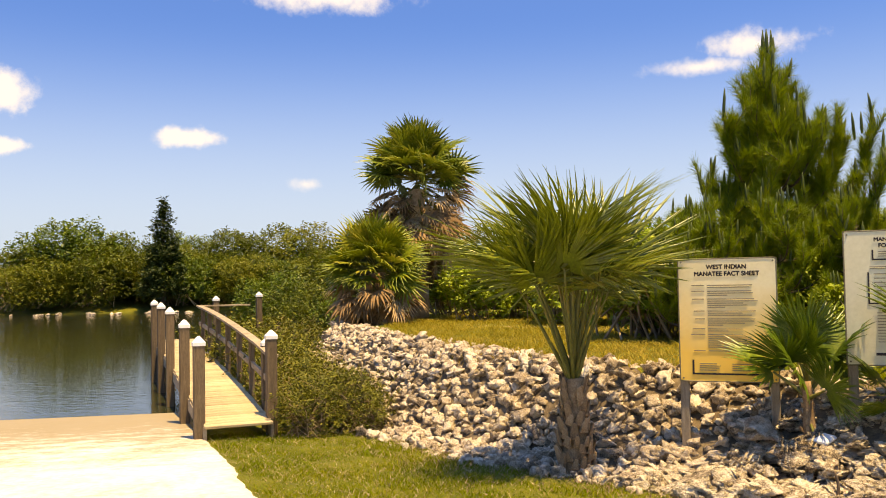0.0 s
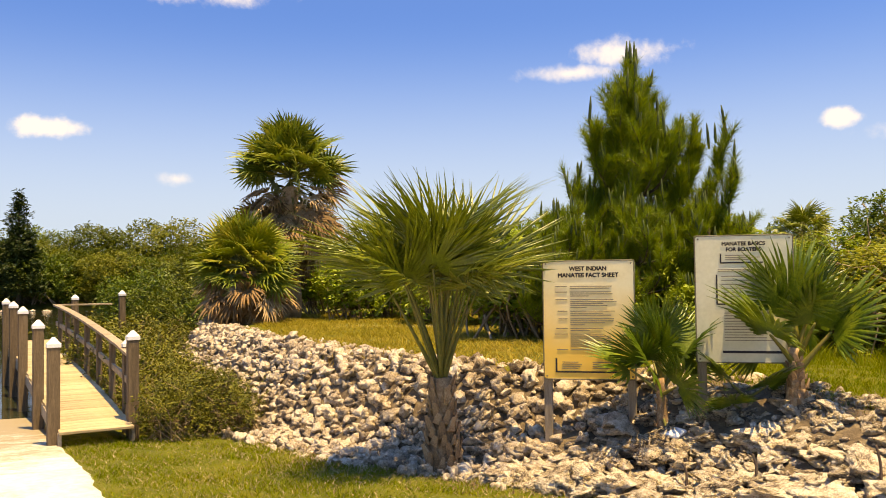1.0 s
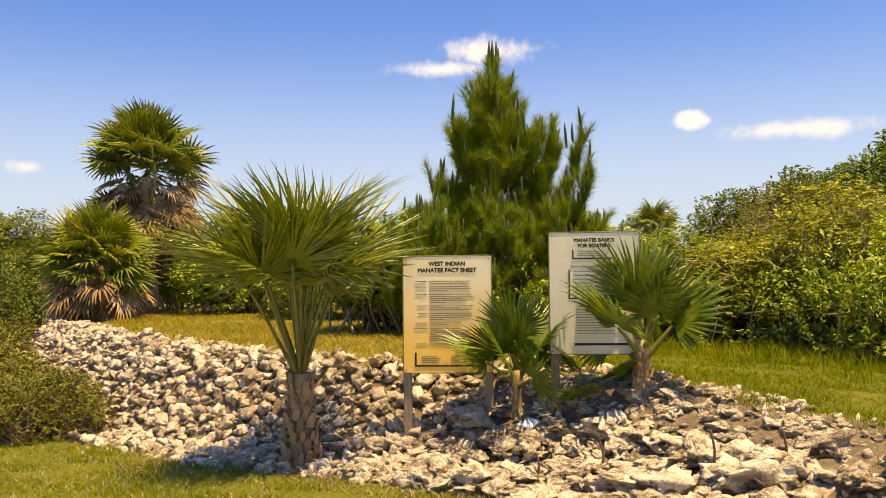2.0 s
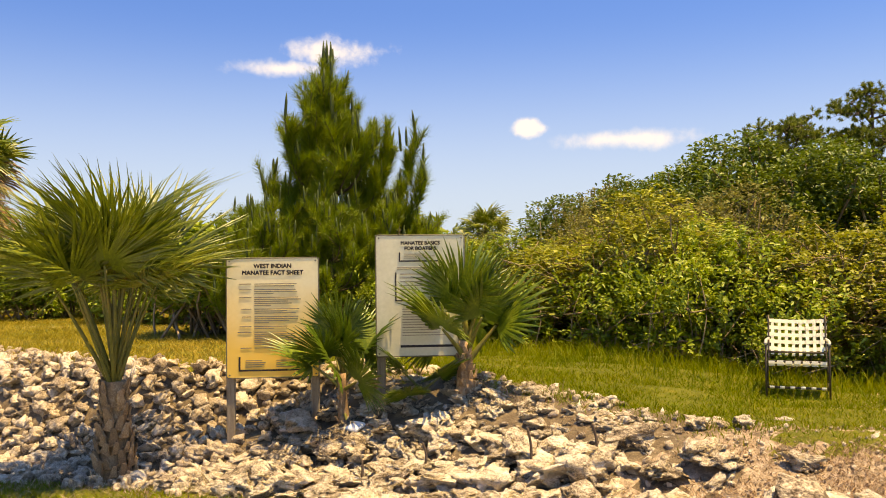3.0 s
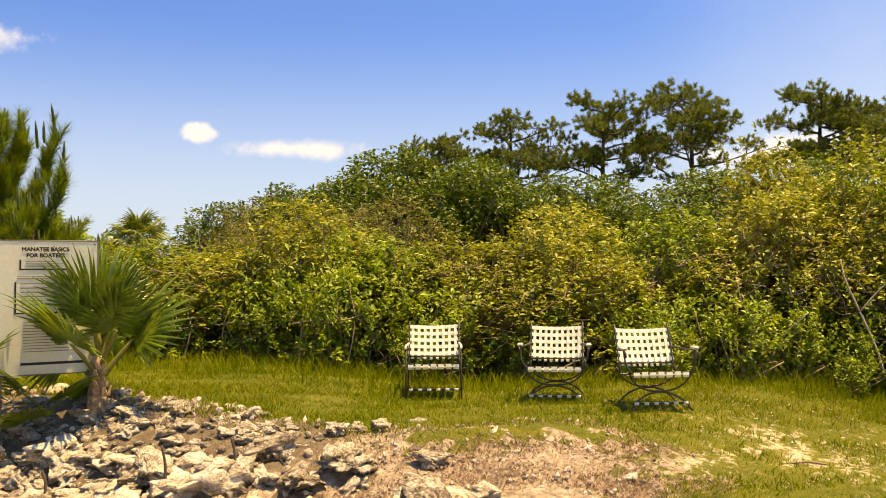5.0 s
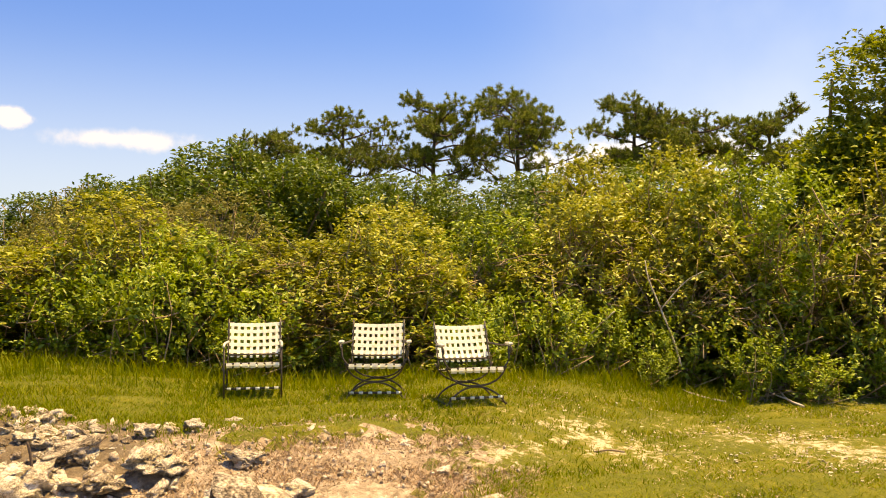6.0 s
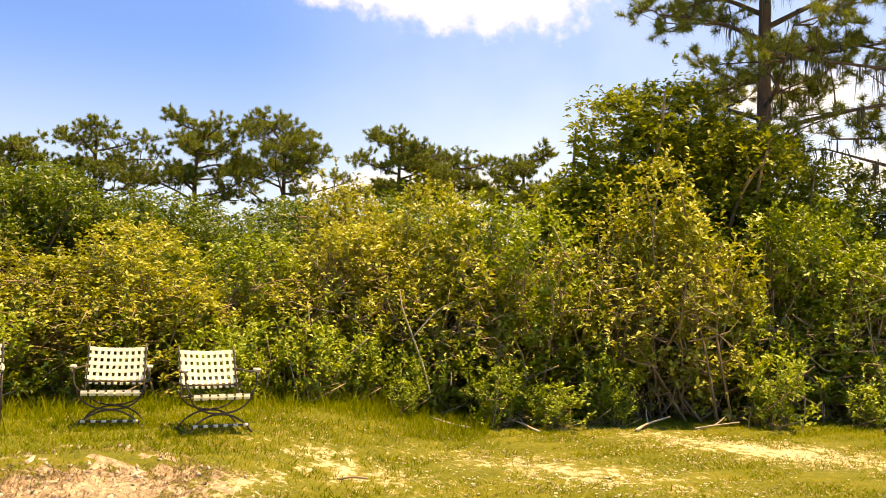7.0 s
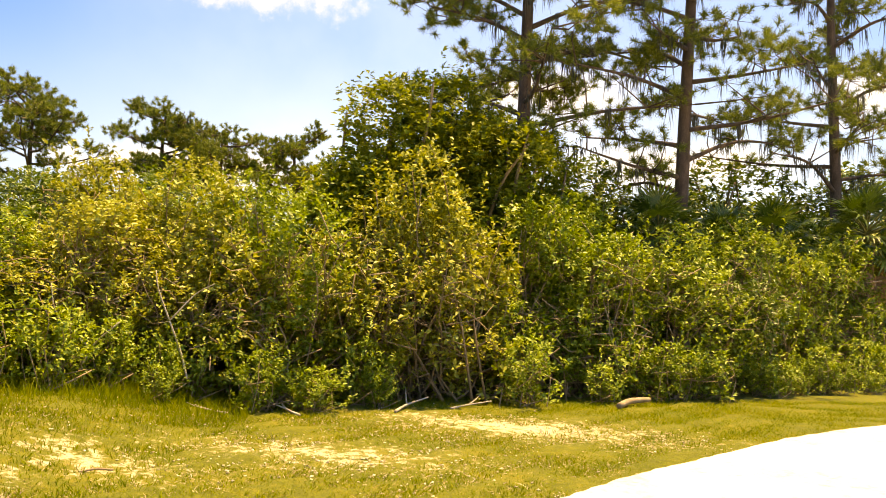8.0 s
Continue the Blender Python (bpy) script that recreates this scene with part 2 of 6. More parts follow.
M_WOOD = mat("weathered_deck_wood", [(0.0, (0.20, 0.145, 0.075)), (0.5, (0.42, 0.32, 0.18)), (1.0, (0.56, 0.45, 0.28))], 5, 0.85, bump=0.004, bump_scale=40, stretch=(0.4, 6, 6), objrand=0.35)
M_PILE = mat("weathered_piling", [(0.0, (0.05, 0.037, 0.024)), (0.5, (0.14, 0.10, 0.06)), (1.0, (0.24, 0.18, 0.11))], 5, 0.9, bump=0.006, stretch=(5, 5, 0.5), objrand=0.2)
M_RAIL = mat("weathered_rail", [(0.0, (0.15, 0.11, 0.07)), (0.5, (0.33, 0.26, 0.17)), (1.0, (0.50, 0.42, 0.30))], 5, 0.9, bump=0.004, objrand=0.2)
M_CAP = mat("white_cap", [(0.0, (0.627, 0.627, 0.608)), (1.0, (0.798, 0.798, 0.779))], 6, 0.45)
M_SIGN = mat("sign_face", [(0.0, (0.70, 0.61, 0.36)), (0.5, (0.81, 0.72, 0.45)), (1.0, (0.86, 0.78, 0.53))], 3, 0.55)
M_EDGE = mat("sign_edge", [(0.0, (0.10, 0.09, 0.06)), (1.0, (0.24, 0.21, 0.14))], 8, 0.7)
M_INK = mat("black_ink", [(0.0, (0.012, 0.011, 0.012)), (1.0, (0.03, 0.025, 0.03))], 8, 0.6)
M_INK_F = mat("faded_ink", [(0.0, (0.13, 0.11, 0.09)), (1.0, (0.30, 0.26, 0.19))], 30, 0.7)
M_POST = mat("sign_post_wood", [(0.0, (0.13, 0.10, 0.07)), (0.5, (0.26, 0.21, 0.15)), (1.0, (0.40, 0.34, 0.26))], 6, 0.9, bump=0.005, stretch=(6, 6, 0.6))
M_STRAP = mat("vinyl_strap", [(0.0, (0.78, 0.75, 0.56)), (0.5, (0.88, 0.86, 0.68)), (1.0, (0.90, 0.89, 0.76))], 9, 0.4, spec=0.5, lobe=0.3)
M_TUBE = mat("bronze_tube", [(0.0, (0.035, 0.028, 0.02)), (1.0, (0.11, 0.085, 0.06))], 20, 0.45, metal=0.3)
M_TUBE_P = mat("pale_tube", [(0.0, (0.40, 0.36, 0.27)), (1.0, (0.62, 0.58, 0.47))], 20, 0.5)

# the yellowed lower part of the sun-bleached sign faces
nt = M_SIGN.node_tree
pb = nt.nodes["Principled BSDF"]
face_col = pb.inputs["Base Color"].links[0].from_socket
sx = nt.nodes.new("ShaderNodeSeparateXYZ")
nt.links.new(nt.nodes.new("ShaderNodeTexCoord").outputs["Object"], sx.inputs[0])
stain_noise = nt.nodes.new("ShaderNodeTexNoise")
stain_noise.inputs["Scale"].default_value = 2.2
stain_sum = nt.nodes.new("ShaderNodeMath")
stain_sum.operation = "MULTIPLY_ADD"
nt.links.new(stain_noise.outputs["Fac"], stain_sum.inputs[0])
stain_sum.inputs[1].default_value = 0.5
nt.links.new(sx.outputs["Z"], stain_sum.inputs[2])
stain = nt.nodes.new("ShaderNodeMapRange")
for k, v in (("From Min", 1.2), ("From Max", 0.55), ("To Min", 0.0), ("To Max", 0.95)):
    stain.inputs[k].default_value = v
nt.links.new(stain_sum.outputs[0], stain.inputs["Value"])
stain_mix = nt.nodes.new("ShaderNodeMix")
stain_mix.data_type = "RGBA"
nt.links.new(stain.outputs[0], stain_mix.inputs["Factor"])
nt.links.new(face_col, stain_mix.inputs["A"])
stain_mix.inputs["B"].default_value = (0.9, 0.56, 0.1, 1)
nt.links.new(stain_mix.outputs["Result"], pb.inputs["Base Color"])
M_SIGN_PALE = mat("sign_face_pale", [(0.0, (0.52, 0.51, 0.35)), (0.5, (0.62, 0.60, 0.43)), (1.0, (0.70, 0.68, 0.51))], 3, 0.55)

# the tan, silted strip of the ramp along the waterline
nt = M_LOT.node_tree
pb = nt.nodes["Principled BSDF"]
clean = pb.inputs["Base Color"].links[0].from_socket
sx = nt.nodes.new("ShaderNodeSeparateXYZ")
nt.links.new(nt.nodes.new("ShaderNodeTexCoord").outputs["Object"], sx.inputs[0])
silt_map = nt.nodes.new("ShaderNodeMapping")
silt_map.inputs["Scale"].default_value = (0.9, 2.0, 1.0)
nt.links.new(nt.nodes.new("ShaderNodeTexCoord").outputs["Object"], silt_map.inputs["Vector"])
silt_noise = nt.nodes.new("ShaderNodeTexNoise")
silt_noise.inputs["Scale"].default_value, silt_noise.inputs["Detail"].default_value, silt_noise.inputs["Roughness"].default_value = 2.2, 11.0, 0.8
nt.links.new(silt_map.outputs[0], silt_noise.inputs["Vector"])
silt_sum = nt.nodes.new("ShaderNodeMath")
silt_sum.operation = "MULTIPLY_ADD"
nt.links.new(silt_noise.outputs["Fac"], silt_sum.inputs[0])
silt_sum.inputs[1].default_value = 15.0
nt.links.new(sx.outputs["Y"], silt_sum.inputs[2])
silt = nt.nodes.new("ShaderNodeMapRange")
for k, v in (("From Min", 17.4), ("From Max", 20.6), ("To Min", 0.0), ("To Max", 0.92)):
    silt.inputs[k].default_value = v
nt.links.new(silt_sum.outputs[0], silt.inputs["Value"])
silt_mix = nt.nodes.new("ShaderNodeMix")
silt_mix.data_type = "RGBA"
nt.links.new(silt.outputs[0], silt_mix.inputs["Factor"])
nt.links.new(clean, silt_mix.inputs["A"])
silt_mix.inputs["B"].default_value = (0.24, 0.19, 0.11, 1)
nt.links.new(silt_mix.outputs["Result"], pb.inputs["Base Color"])

# water: dark, tannin-stained, with small ripples
M_WATER = bpy.data.materials.new("brackish_water")
M_WATER.use_nodes = True
nt = M_WATER.node_tree
p = nt.nodes["Principled BSDF"]
p.inputs["Base Color"].default_value = (0.026, 0.03, 0.014, 1)
p.inputs["Roughness"].default_value, p.inputs["IOR"].default_value = 0.05, 1.33
geo = nt.nodes.new("ShaderNodeTexCoord").outputs["Object"]
wave_map = nt.nodes.new("ShaderNodeMapping")
wave_map.inputs["Scale"].default_value = (1.0, 2.2, 1.0)
nt.links.new(geo, wave_map.inputs["Vector"])
wn = nt.nodes.new("ShaderNodeTexNoise")
wn.inputs["Scale"].default_value, wn.inputs["Detail"].default_value = 2.6, 4.0
nt.links.new(wave_map.outputs[0], wn.inputs["Vector"])
wb = nt.nodes.new("ShaderNodeBump")
wb.inputs["Strength"].default_value, wb.inputs["Distance"].default_value = 0.3, 0.02
nt.links.new(wn.outputs["Fac"], wb.inputs["Height"])
nt.links.new(wb.outputs[0], p.inputs["Normal"])

# the ground: soil and thatch, with bare sand where the turf has worn away
M_GROUND = mat("turf_and_sand", [(0.0, (0.048, 0.0594, 0.0032)), (0.5, (0.104, 0.106, 0.0064)), (1.0, (0.2, 0.1611, 0.0192))], 9.0, 0.95, bump=0.035, bump_scale=30, coarse=0.8)
# worn sandy spots in the turf: middle, half length, half width, turn
SANDY = [((10.75, -4.5), 2.6, 1.1, 60), ((9.0, -1.8), 3.0, 1.2, 66), ((8.3, 0.2), 1.6, 1.1, 60), ((5.6, 17.5), 3.6, 0.9, -40), ((7.3, 0.9), 1.2, 0.6, -40)]
nt = M_GROUND.node_tree
pb = nt.nodes["Principled BSDF"]
turf_col = pb.inputs["Base Color"].links[0].from_socket


def gmath(op, a, b, c=None):
    n = nt.nodes.new("ShaderNodeMath")
    n.operation = op
    for i, v in enumerate((a, b, c)):
        if v is None:
            continue
        if isinstance(v, (int, float)):
            n.inputs[i].default_value = v
        else:
            nt.links.new(v, n.inputs[i])
    return n.outputs[0]


place = nt.nodes.new("ShaderNodeSeparateXYZ")
nt.links.new(nt.nodes.new("ShaderNodeTexCoord").outputs["Object"], place.inputs[0])
patchy = nt.nodes.new("ShaderNodeTexNoise")
patchy.inputs["Scale"].default_value, patchy.inputs["Detail"].default_value, patchy.inputs["Roughness"].default_value = 6.5, 10.0, 0.8
nt.links.new(nt.nodes.new("ShaderNodeTexCoord").outputs["Object"], patchy.inputs["Vector"])
bare = None
for (cx, cy), a, b, turn in SANDY:
    ca, sa = math.cos(radians(turn)), math.sin(radians(turn))
    u = gmath("MULTIPLY_ADD", place.outputs["X"], ca / a, gmath("MULTIPLY", place.outputs["Y"], sa / a))
    u = gmath("SUBTRACT", u, (cx * ca + cy * sa) / a)
    w = gmath("MULTIPLY_ADD", place.outputs["X"], -sa / b, gmath("MULTIPLY", place.outputs["Y"], ca / b))
    w = gmath("SUBTRACT", w, (-cx * sa + cy * ca) / b)
    d = gmath("SQRT", gmath("ADD", gmath("MULTIPLY", u, u), gmath("MULTIPLY", w, w)), 0.0)
    d = gmath("ADD", d, -0.3 if cx > 10 else 0.0 if cy > 10 else 0.05)
    bare = d if bare is None else gmath("MINIMUM", bare, d)
bare = gmath("ADD", bare, gmath("MULTIPLY", gmath("SUBTRACT", patchy.outputs["Fac"], 0.43), 6.0))
bare_ramp = nt.nodes.new("ShaderNodeMapRange")
for k, v in (("From Min", 0.75), ("From Max", 0.25), ("To Min", 0.0), ("To Max", 0.95)):
    bare_ramp.inputs[k].default_value = v
nt.links.new(bare, bare_ramp.inputs["Value"])
bare_mix = nt.nodes.new("ShaderNodeMix")
bare_mix.data_type = "RGBA"
nt.links.new(bare_ramp.outputs[0], bare_mix.inputs["Factor"])
nt.links.new(turf_col, bare_mix.inputs["A"])
bare_mix.inputs["B"].default_value = (0.50, 0.405, 0.26, 1)
nt.links.new(bare_mix.outputs["Result"], pb.inputs["Base Color"])

# ---- mesh helpers ----
rng = np.random.default_rng(7)


def mesh_of(name, verts, faces, material, smooth=False):
    """A mesh from arrays; faces all have the same number of corners."""
    verts, faces = np.asarray(verts, np.float32), np.asarray(faces, np.int32)
    me = bpy.data.meshes.new(name)
    k = faces.shape[1]
    me.vertices.add(len(verts))
    me.vertices.foreach_set("co", verts.ravel())
    me.loops.add(faces.size)
    me.loops.foreach_set("vertex_index", faces.ravel())
    me.polygons.add(len(faces))
    me.polygons.foreach_set("loop_start", np.arange(len(faces), dtype=np.int32) * k)
    if smooth:
        me.polygons.foreach_set("use_smooth", np.ones(len(faces), bool))
    me.update(calc_edges=True)
    me.validate()
    if material:
        me.materials.append(material)
    return me


def joined(pieces):
    """One pair of arrays from many (verts, faces)."""
    vs, fs, k = [], [], 0
    for v, f in pieces:
        vs.append(np.asarray(v, float))
        fs.append(np.asarray(f) + k)
        k += len(v)
    return np.concatenate(vs), np.concatenate(fs)


def child(name, me, parent, label="", m=None):
    ob = new(name, me)
    ob.parent = parent
    if m is not None:
        ob.matrix_basis = m
    return tagged(ob, label)


def part(name, bm, material, parent, label=""):
    me = bpy.data.meshes.new(name)
    bm.to_mesh(me)
    bm.free()
    me.materials.append(material)
    return child(name, me, parent, label)


def unit(a):
    a = np.asarray(a, float)
    return a / np.maximum(np.linalg.norm(a, axis=-1, keepdims=True), 1e-9)


def tube(points, radii, sides=6):
    """A tapered round tube along points, closed at both ends."""
    pts = np.asarray(points, float)
    radii = np.broadcast_to(np.asarray(radii, float), (len(pts),))
    tang = unit(np.gradient(pts, axis=0))
    ref = np.where(np.abs(tang[:, 2:3]) > 0.9, [[1.0, 0, 0]], [[0, 0, 1.0]])
    a = unit(np.cross(tang, ref))
    b = np.cross(tang, a)
    ang = np.arange(sides) * 2 * np.pi / sides
    ring = pts[:, None] + radii[:, None, None] * (a[:, None] * np.cos(ang)[None, :, None] + b[:, None] * np.sin(ang)[None, :, None])
    v = np.concatenate([ring.reshape(-1, 3), pts[:1], pts[-1:]])
    n = len(pts)
    f = []
    for i in range(n - 1):
        for j in range(sides):
            k = (j + 1) % sides
            f += [(i * sides + j, i * sides + k, (i + 1) * sides + k), (i * sides + j, (i + 1) * sides + k, (i + 1) * sides + j)]
    for j in range(sides):
        k = (j + 1) % sides
        f += [(n * sides, k, j), (n * sides + 1, (n - 1) * sides + j, (n - 1) * sides + k)]
    return v, np.array(f)


def arc(points, n=10):
    """A smooth curve through points (Catmull-Rom)."""
    p = np.asarray(points, float)
    p = np.concatenate([[2 * p[0] - p[1]], p, [2 * p[-1] - p[-2]]])
    out = []
    for i in range(1, len(p) - 2):
        for t in np.linspace(0, 1, n, endpoint=False):
            out.append(0.5 * ((2 * p[i]) + (p[i + 1] - p[i - 1]) * t + (2 * p[i - 1] - 5 * p[i] + 4 * p[i + 1] - p[i + 2]) * t * t + (3 * p[i] - p[i - 1] - 3 * p[i + 1] + p[i + 2]) * t ** 3))
    return np.array(out + [p[-2]])


def box_bm(size, bevel=0.006, at=(0, 0, 0)):
    bm = bmesh.new()
    bmesh.ops.create_cube(bm, size=1.0, matrix=Matrix.Translation(at) @ Matrix.Diagonal((*size, 1)))
    if bevel:
        bmesh.ops.bevel(bm, geom=list(bm.edges), offset=bevel, segments=1, affect="EDGES")
    return bm


def box_mesh(name, size, material, bevel=0.006, at=(0, 0, 0)):
    bm = box_bm(size, bevel, at)
    me = bpy.data.meshes.new(name)
    bm.to_mesh(me)
    bm.free()
    me.materials.append(material)
    return me


def leaves(base, along, face, length, width, fold=0.18):
    """Folded pointed leaves, two triangles each."""
    n = len(base)
    along, face = unit(along), unit(face)
    side = unit(np.cross(along, face))
    face = np.cross(side, along)
    L, W = np.broadcast_to(length, (n,))[:, None], np.broadcast_to(width, (n,))[:, None]
    mid = base + along * L * 0.5 + face * W * fold
    v = np.stack([base, mid + side * W / 2, base + along * L - face * L * 0.12, mid - side * W / 2], 1).reshape(-1, 3)
    k = np.arange(n)[:, None] * 4
    f = np.concatenate([k + [[0, 1, 2]], k + [[0, 2, 3]]])
    return v, f


def ball(n, r=rng):
    return unit(r.normal(size=(n, 3)))


def smooth01(a):
    a = np.clip(a, 0, 1)
    return a * a * (3 - 2 * a)


# ---- the lie of the land ----
TOE = [(70, 120), (20, 70), (8, 45), (1.6, 30), (-0.45, 20.5), (0.15, 15.2), (0.95, 11.7), (1.9, 8.9), (2.6, 7.7), (3.4, 6.3), (3.95, 4.6), (4.4, 2.9), (5.3, 1.2), (7.5, -0.2), (12, -1.2), (40, -5)]


def inland(x, y):
    """How far a place lies above the foot of the bank, in metres; minus: below it."""
    x, y = np.asarray(x, float), np.asarray(y, float)
    best, sign = np.full(x.shape, 1e9), np.ones(x.shape)
    for (ax, ay), (bx, by) in zip(TOE, TOE[1:]):
        dx, dy = bx - ax, by - ay
        t = np.clip(((x - ax) * dx + (y - ay) * dy) / (dx * dx + dy * dy), 0, 1)
        d = np.hypot(x - ax - t * dx, y - ay - t * dy)
        s = np.where(dx * (y - ay) - dy * (x - ax) >= 0, 1.0, -1.0)
        sign = np.where(d < best - 1e-6, s, sign)
        best = np.minimum(best, d)
    return best * sign


def bank_width(y):
    return 1.9 - 0.55 * smooth01((np.asarray(y) - 7.0) / 2.5)


def ground_z(x, y):
    x, y = np.asarray(x, float), np.asarray(y, float)
    low = np.maximum(0.1 - 0.043 * np.maximum(y, 0), -1.5) + 2.1 * smooth01((y - 73) / 7)
    high = 0.46 + 0.24 * smooth01((y - 3.5) / 3.0) - 0.12 * smooth01((x - 9) / 4) * smooth01((3 - y) / 4)
    rise = smooth01((inland(x, y) - 0.05) / bank_width(y))
    return low + (np.maximum(high, low) - low) * rise


def gz(x, y):
    return float(ground_z(np.array([x]), np.array([y]))[0])


# ---- the ground, the paved lot, the water ----
def spaced(a, b, step, far):
    mid = np.arange(a, b + step / 2, step)
    grow = np.geomspace(0.2, far, 26).cumsum()
    return np.concatenate([a - grow[::-1], mid, b + grow])


gx, gy = spaced(-4, 16, 0.1, 170), spaced(-8, 24, 0.1, 170)
X, Y = np.meshgrid(gx, gy, indexing="ij")
rough = 0.018 * np.sin(X * 3.1 + 1.3 * np.sin(Y * 2.3)) * np.cos(Y * 2.7 + X) + 0.01 * np.sin(X * 9 + Y * 7)
Z = ground_z(X, Y) + rough * (np.abs(X) < 30)
idx = np.arange(X.size).reshape(X.shape)
quads = np.stack([idx[:-1, :-1], idx[1:, :-1], idx[1:, 1:], idx[:-1, 1:]], -1).reshape(-1, 4)
ground = new("ground", mesh_of("ground", np.stack([X, Y, Z], -1).reshape(-1, 3), quads, M_GROUND, True))
ground.data.materials.append(M_SOIL_SHADE)
ground.data.materials.append(M_DRY)
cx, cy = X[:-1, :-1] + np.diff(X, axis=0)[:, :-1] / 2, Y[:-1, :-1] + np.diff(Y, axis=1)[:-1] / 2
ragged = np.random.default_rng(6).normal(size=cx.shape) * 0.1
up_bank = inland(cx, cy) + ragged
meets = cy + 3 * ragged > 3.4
# stony: soil whose colour also holds the shade between the rocks
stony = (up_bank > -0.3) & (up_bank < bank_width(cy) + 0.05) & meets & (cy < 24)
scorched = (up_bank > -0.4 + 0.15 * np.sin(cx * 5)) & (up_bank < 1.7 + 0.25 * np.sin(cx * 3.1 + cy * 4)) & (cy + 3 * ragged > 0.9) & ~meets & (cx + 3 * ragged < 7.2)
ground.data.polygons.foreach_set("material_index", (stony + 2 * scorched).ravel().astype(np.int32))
tagged(ground, "dry yellow-green turf and sandy soil rising to a low bank", "ground", kind="structure")

bm = bmesh.new()
bmesh.ops.create_grid(bm, x_segments=2, y_segments=2, size=1.0, matrix=Matrix.Translation((-160, 120, -0.54)) @ Matrix.Diagonal((260, 106, 1, 1)))
me = bpy.data.meshes.new("water")
bm.to_mesh(me)
bm.free()
me.materials.append(M_WATER)
water = tagged(new("water", me), "calm dark brackish water reflecting the sky and far mangroves", "water", kind="structure")

LOT_EDGE = arc([(-2.1, 16.5), (-1.75, 13.2), (-1.15, 10.2), (-0.7, 7.6), (0.1, 4.5), (1.3, 1.6), (3.4, -0.9), (5.4, -2.4), (7.1, -3.8), (8.5, -5.55), (10.15, -7.9), (11.2, -10.0), (13.5, -16), (16, -26)], 16)
wob = 0.012 * np.sin(np.arange(len(LOT_EDGE)) * 0.37) + 0.012 * rng.normal(size=len(LOT_EDGE))
edge = LOT_EDGE + np.stack([wob, wob * 0.6], 1)
outer = np.stack([np.linspace(-26, -20, len(edge)), np.linspace(16.5, -34, len(edge))], 1)
vs = np.linspace(0, 1, 40) ** 1.6
P = edge[:, None] * (1 - vs[None, :, None]) + outer[:, None] * vs[None, :, None]
PZ = ground_z(P[..., 0], P[..., 1]) + 0.035 - 0.05 * (vs[None] == 0)
idx = np.arange(P[..., 0].size).reshape(PZ.shape)
quads = np.stack([idx[:-1, :-1], idx[:-1, 1:], idx[1:, 1:], idx[1:, :-1]], -1).reshape(-1, 4)
lot = new("pavement", mesh_of("pavement", np.concatenate([P, PZ[..., None]], -1).reshape(-1, 3), quads, M_LOT))
tagged(lot, "bright white shell-concrete boat ramp sloping into the water", "boat ramp", kind="structure")

# ---- plants: builders ----


def stems_of(tips, origin_spread, r, width=0.02, lean=0.3):
    """Crooked stems from the ground to some of the tips."""
    pieces = []
    for tip in tips:
        start = np.array([r.normal() * origin_spread, r.normal() * origin_spread, -0.1])
        mid = start * 0.5 + tip * 0.5 + r.normal(size=3) * lean * 0.4
        mid2 = start * 0.2 + tip * 0.8 + r.normal(size=3) * lean * 0.3
        path = arc([start, mid, mid2, tip], 3)
        pieces.append(tube(path, np.linspace(width, width * 0.3, len(path)), 4))
    return joined(pieces)


def blobs(r, count, R, H, low=0.12, size=(0.35, 0.6), skirt=0.0):
    """Lumps of foliage spread over a dome of radius R and height H: middles and radii."""
    c = []
    while len(c) < count:
        d = ball(1, r)[0]
        k = r.uniform(0.35, 0.85)
        p = np.array([d[0] * R * k, d[1] * R * k, H * (0.5 + 0.5 * d[2] * k)])
        if r.random() < skirt:
            # lumps standing round the foot, so that it is leafy to the ground
            a, k = r.uniform(0, 2 * math.pi), r.uniform(0.5, 0.8)
            p = np.array([R * k * math.cos(a), R * k * math.sin(a), H * r.uniform(0.03, 0.42)])
        if p[2] > H * low or skirt:
            c.append(p)
    return np.array(c), r.uniform(size[0], size[1], count) * R


def crown_leaves(r, centres, radii, clusters, per, length, width, squash=0.85, inner=0.25, droop=0.0):
    """Sprays of leaves over the outside of the lumps, thinned inside."""
    which = r.choice(len(centres), clusters, p=radii ** 2 / (radii ** 2).sum())
    d = ball(clusters, r)
    d[:, 2] += 0.25
    d = unit(d)
    k = 1 - inner * r.random(clusters) ** 1.5 + 0.12 * r.normal(size=clusters)
    pos = centres[which] + d * radii[which, None] * k[:, None] * [1, 1, squash]
    inside = np.zeros(clusters, bool)
    for c, rad in zip(centres, radii):
        inside |= np.linalg.norm((pos - c) / [1, 1, squash], axis=1) < rad * 0.62
    pos, d = pos[(~inside) & (pos[:, 2] > 0.02)], d[(~inside) & (pos[:, 2] > 0.02)]
    n = len(pos)
    axis = unit(d * 0.7 + [0, 0, 0.75 - droop] + r.normal(size=(n, 3)) * 0.3)
    base = np.repeat(pos, per, 0)
    ax = np.repeat(axis, per, 0)
    spread = ball(n * per, r)
    along = unit(spread * [1, 1, 0.42] + ax * 0.3)
    face = unit(ax + [0, 0, 0.6] + r.normal(size=(n * per, 3)) * 0.26)
    scale = r.uniform(0.65, 1.25, n * per)
    base = base + along * 0.012 + ax * (r.random(n * per)[:, None] - 0.5) * length * 1.5
    return leaves(base, along, face, length * scale, width * scale), pos


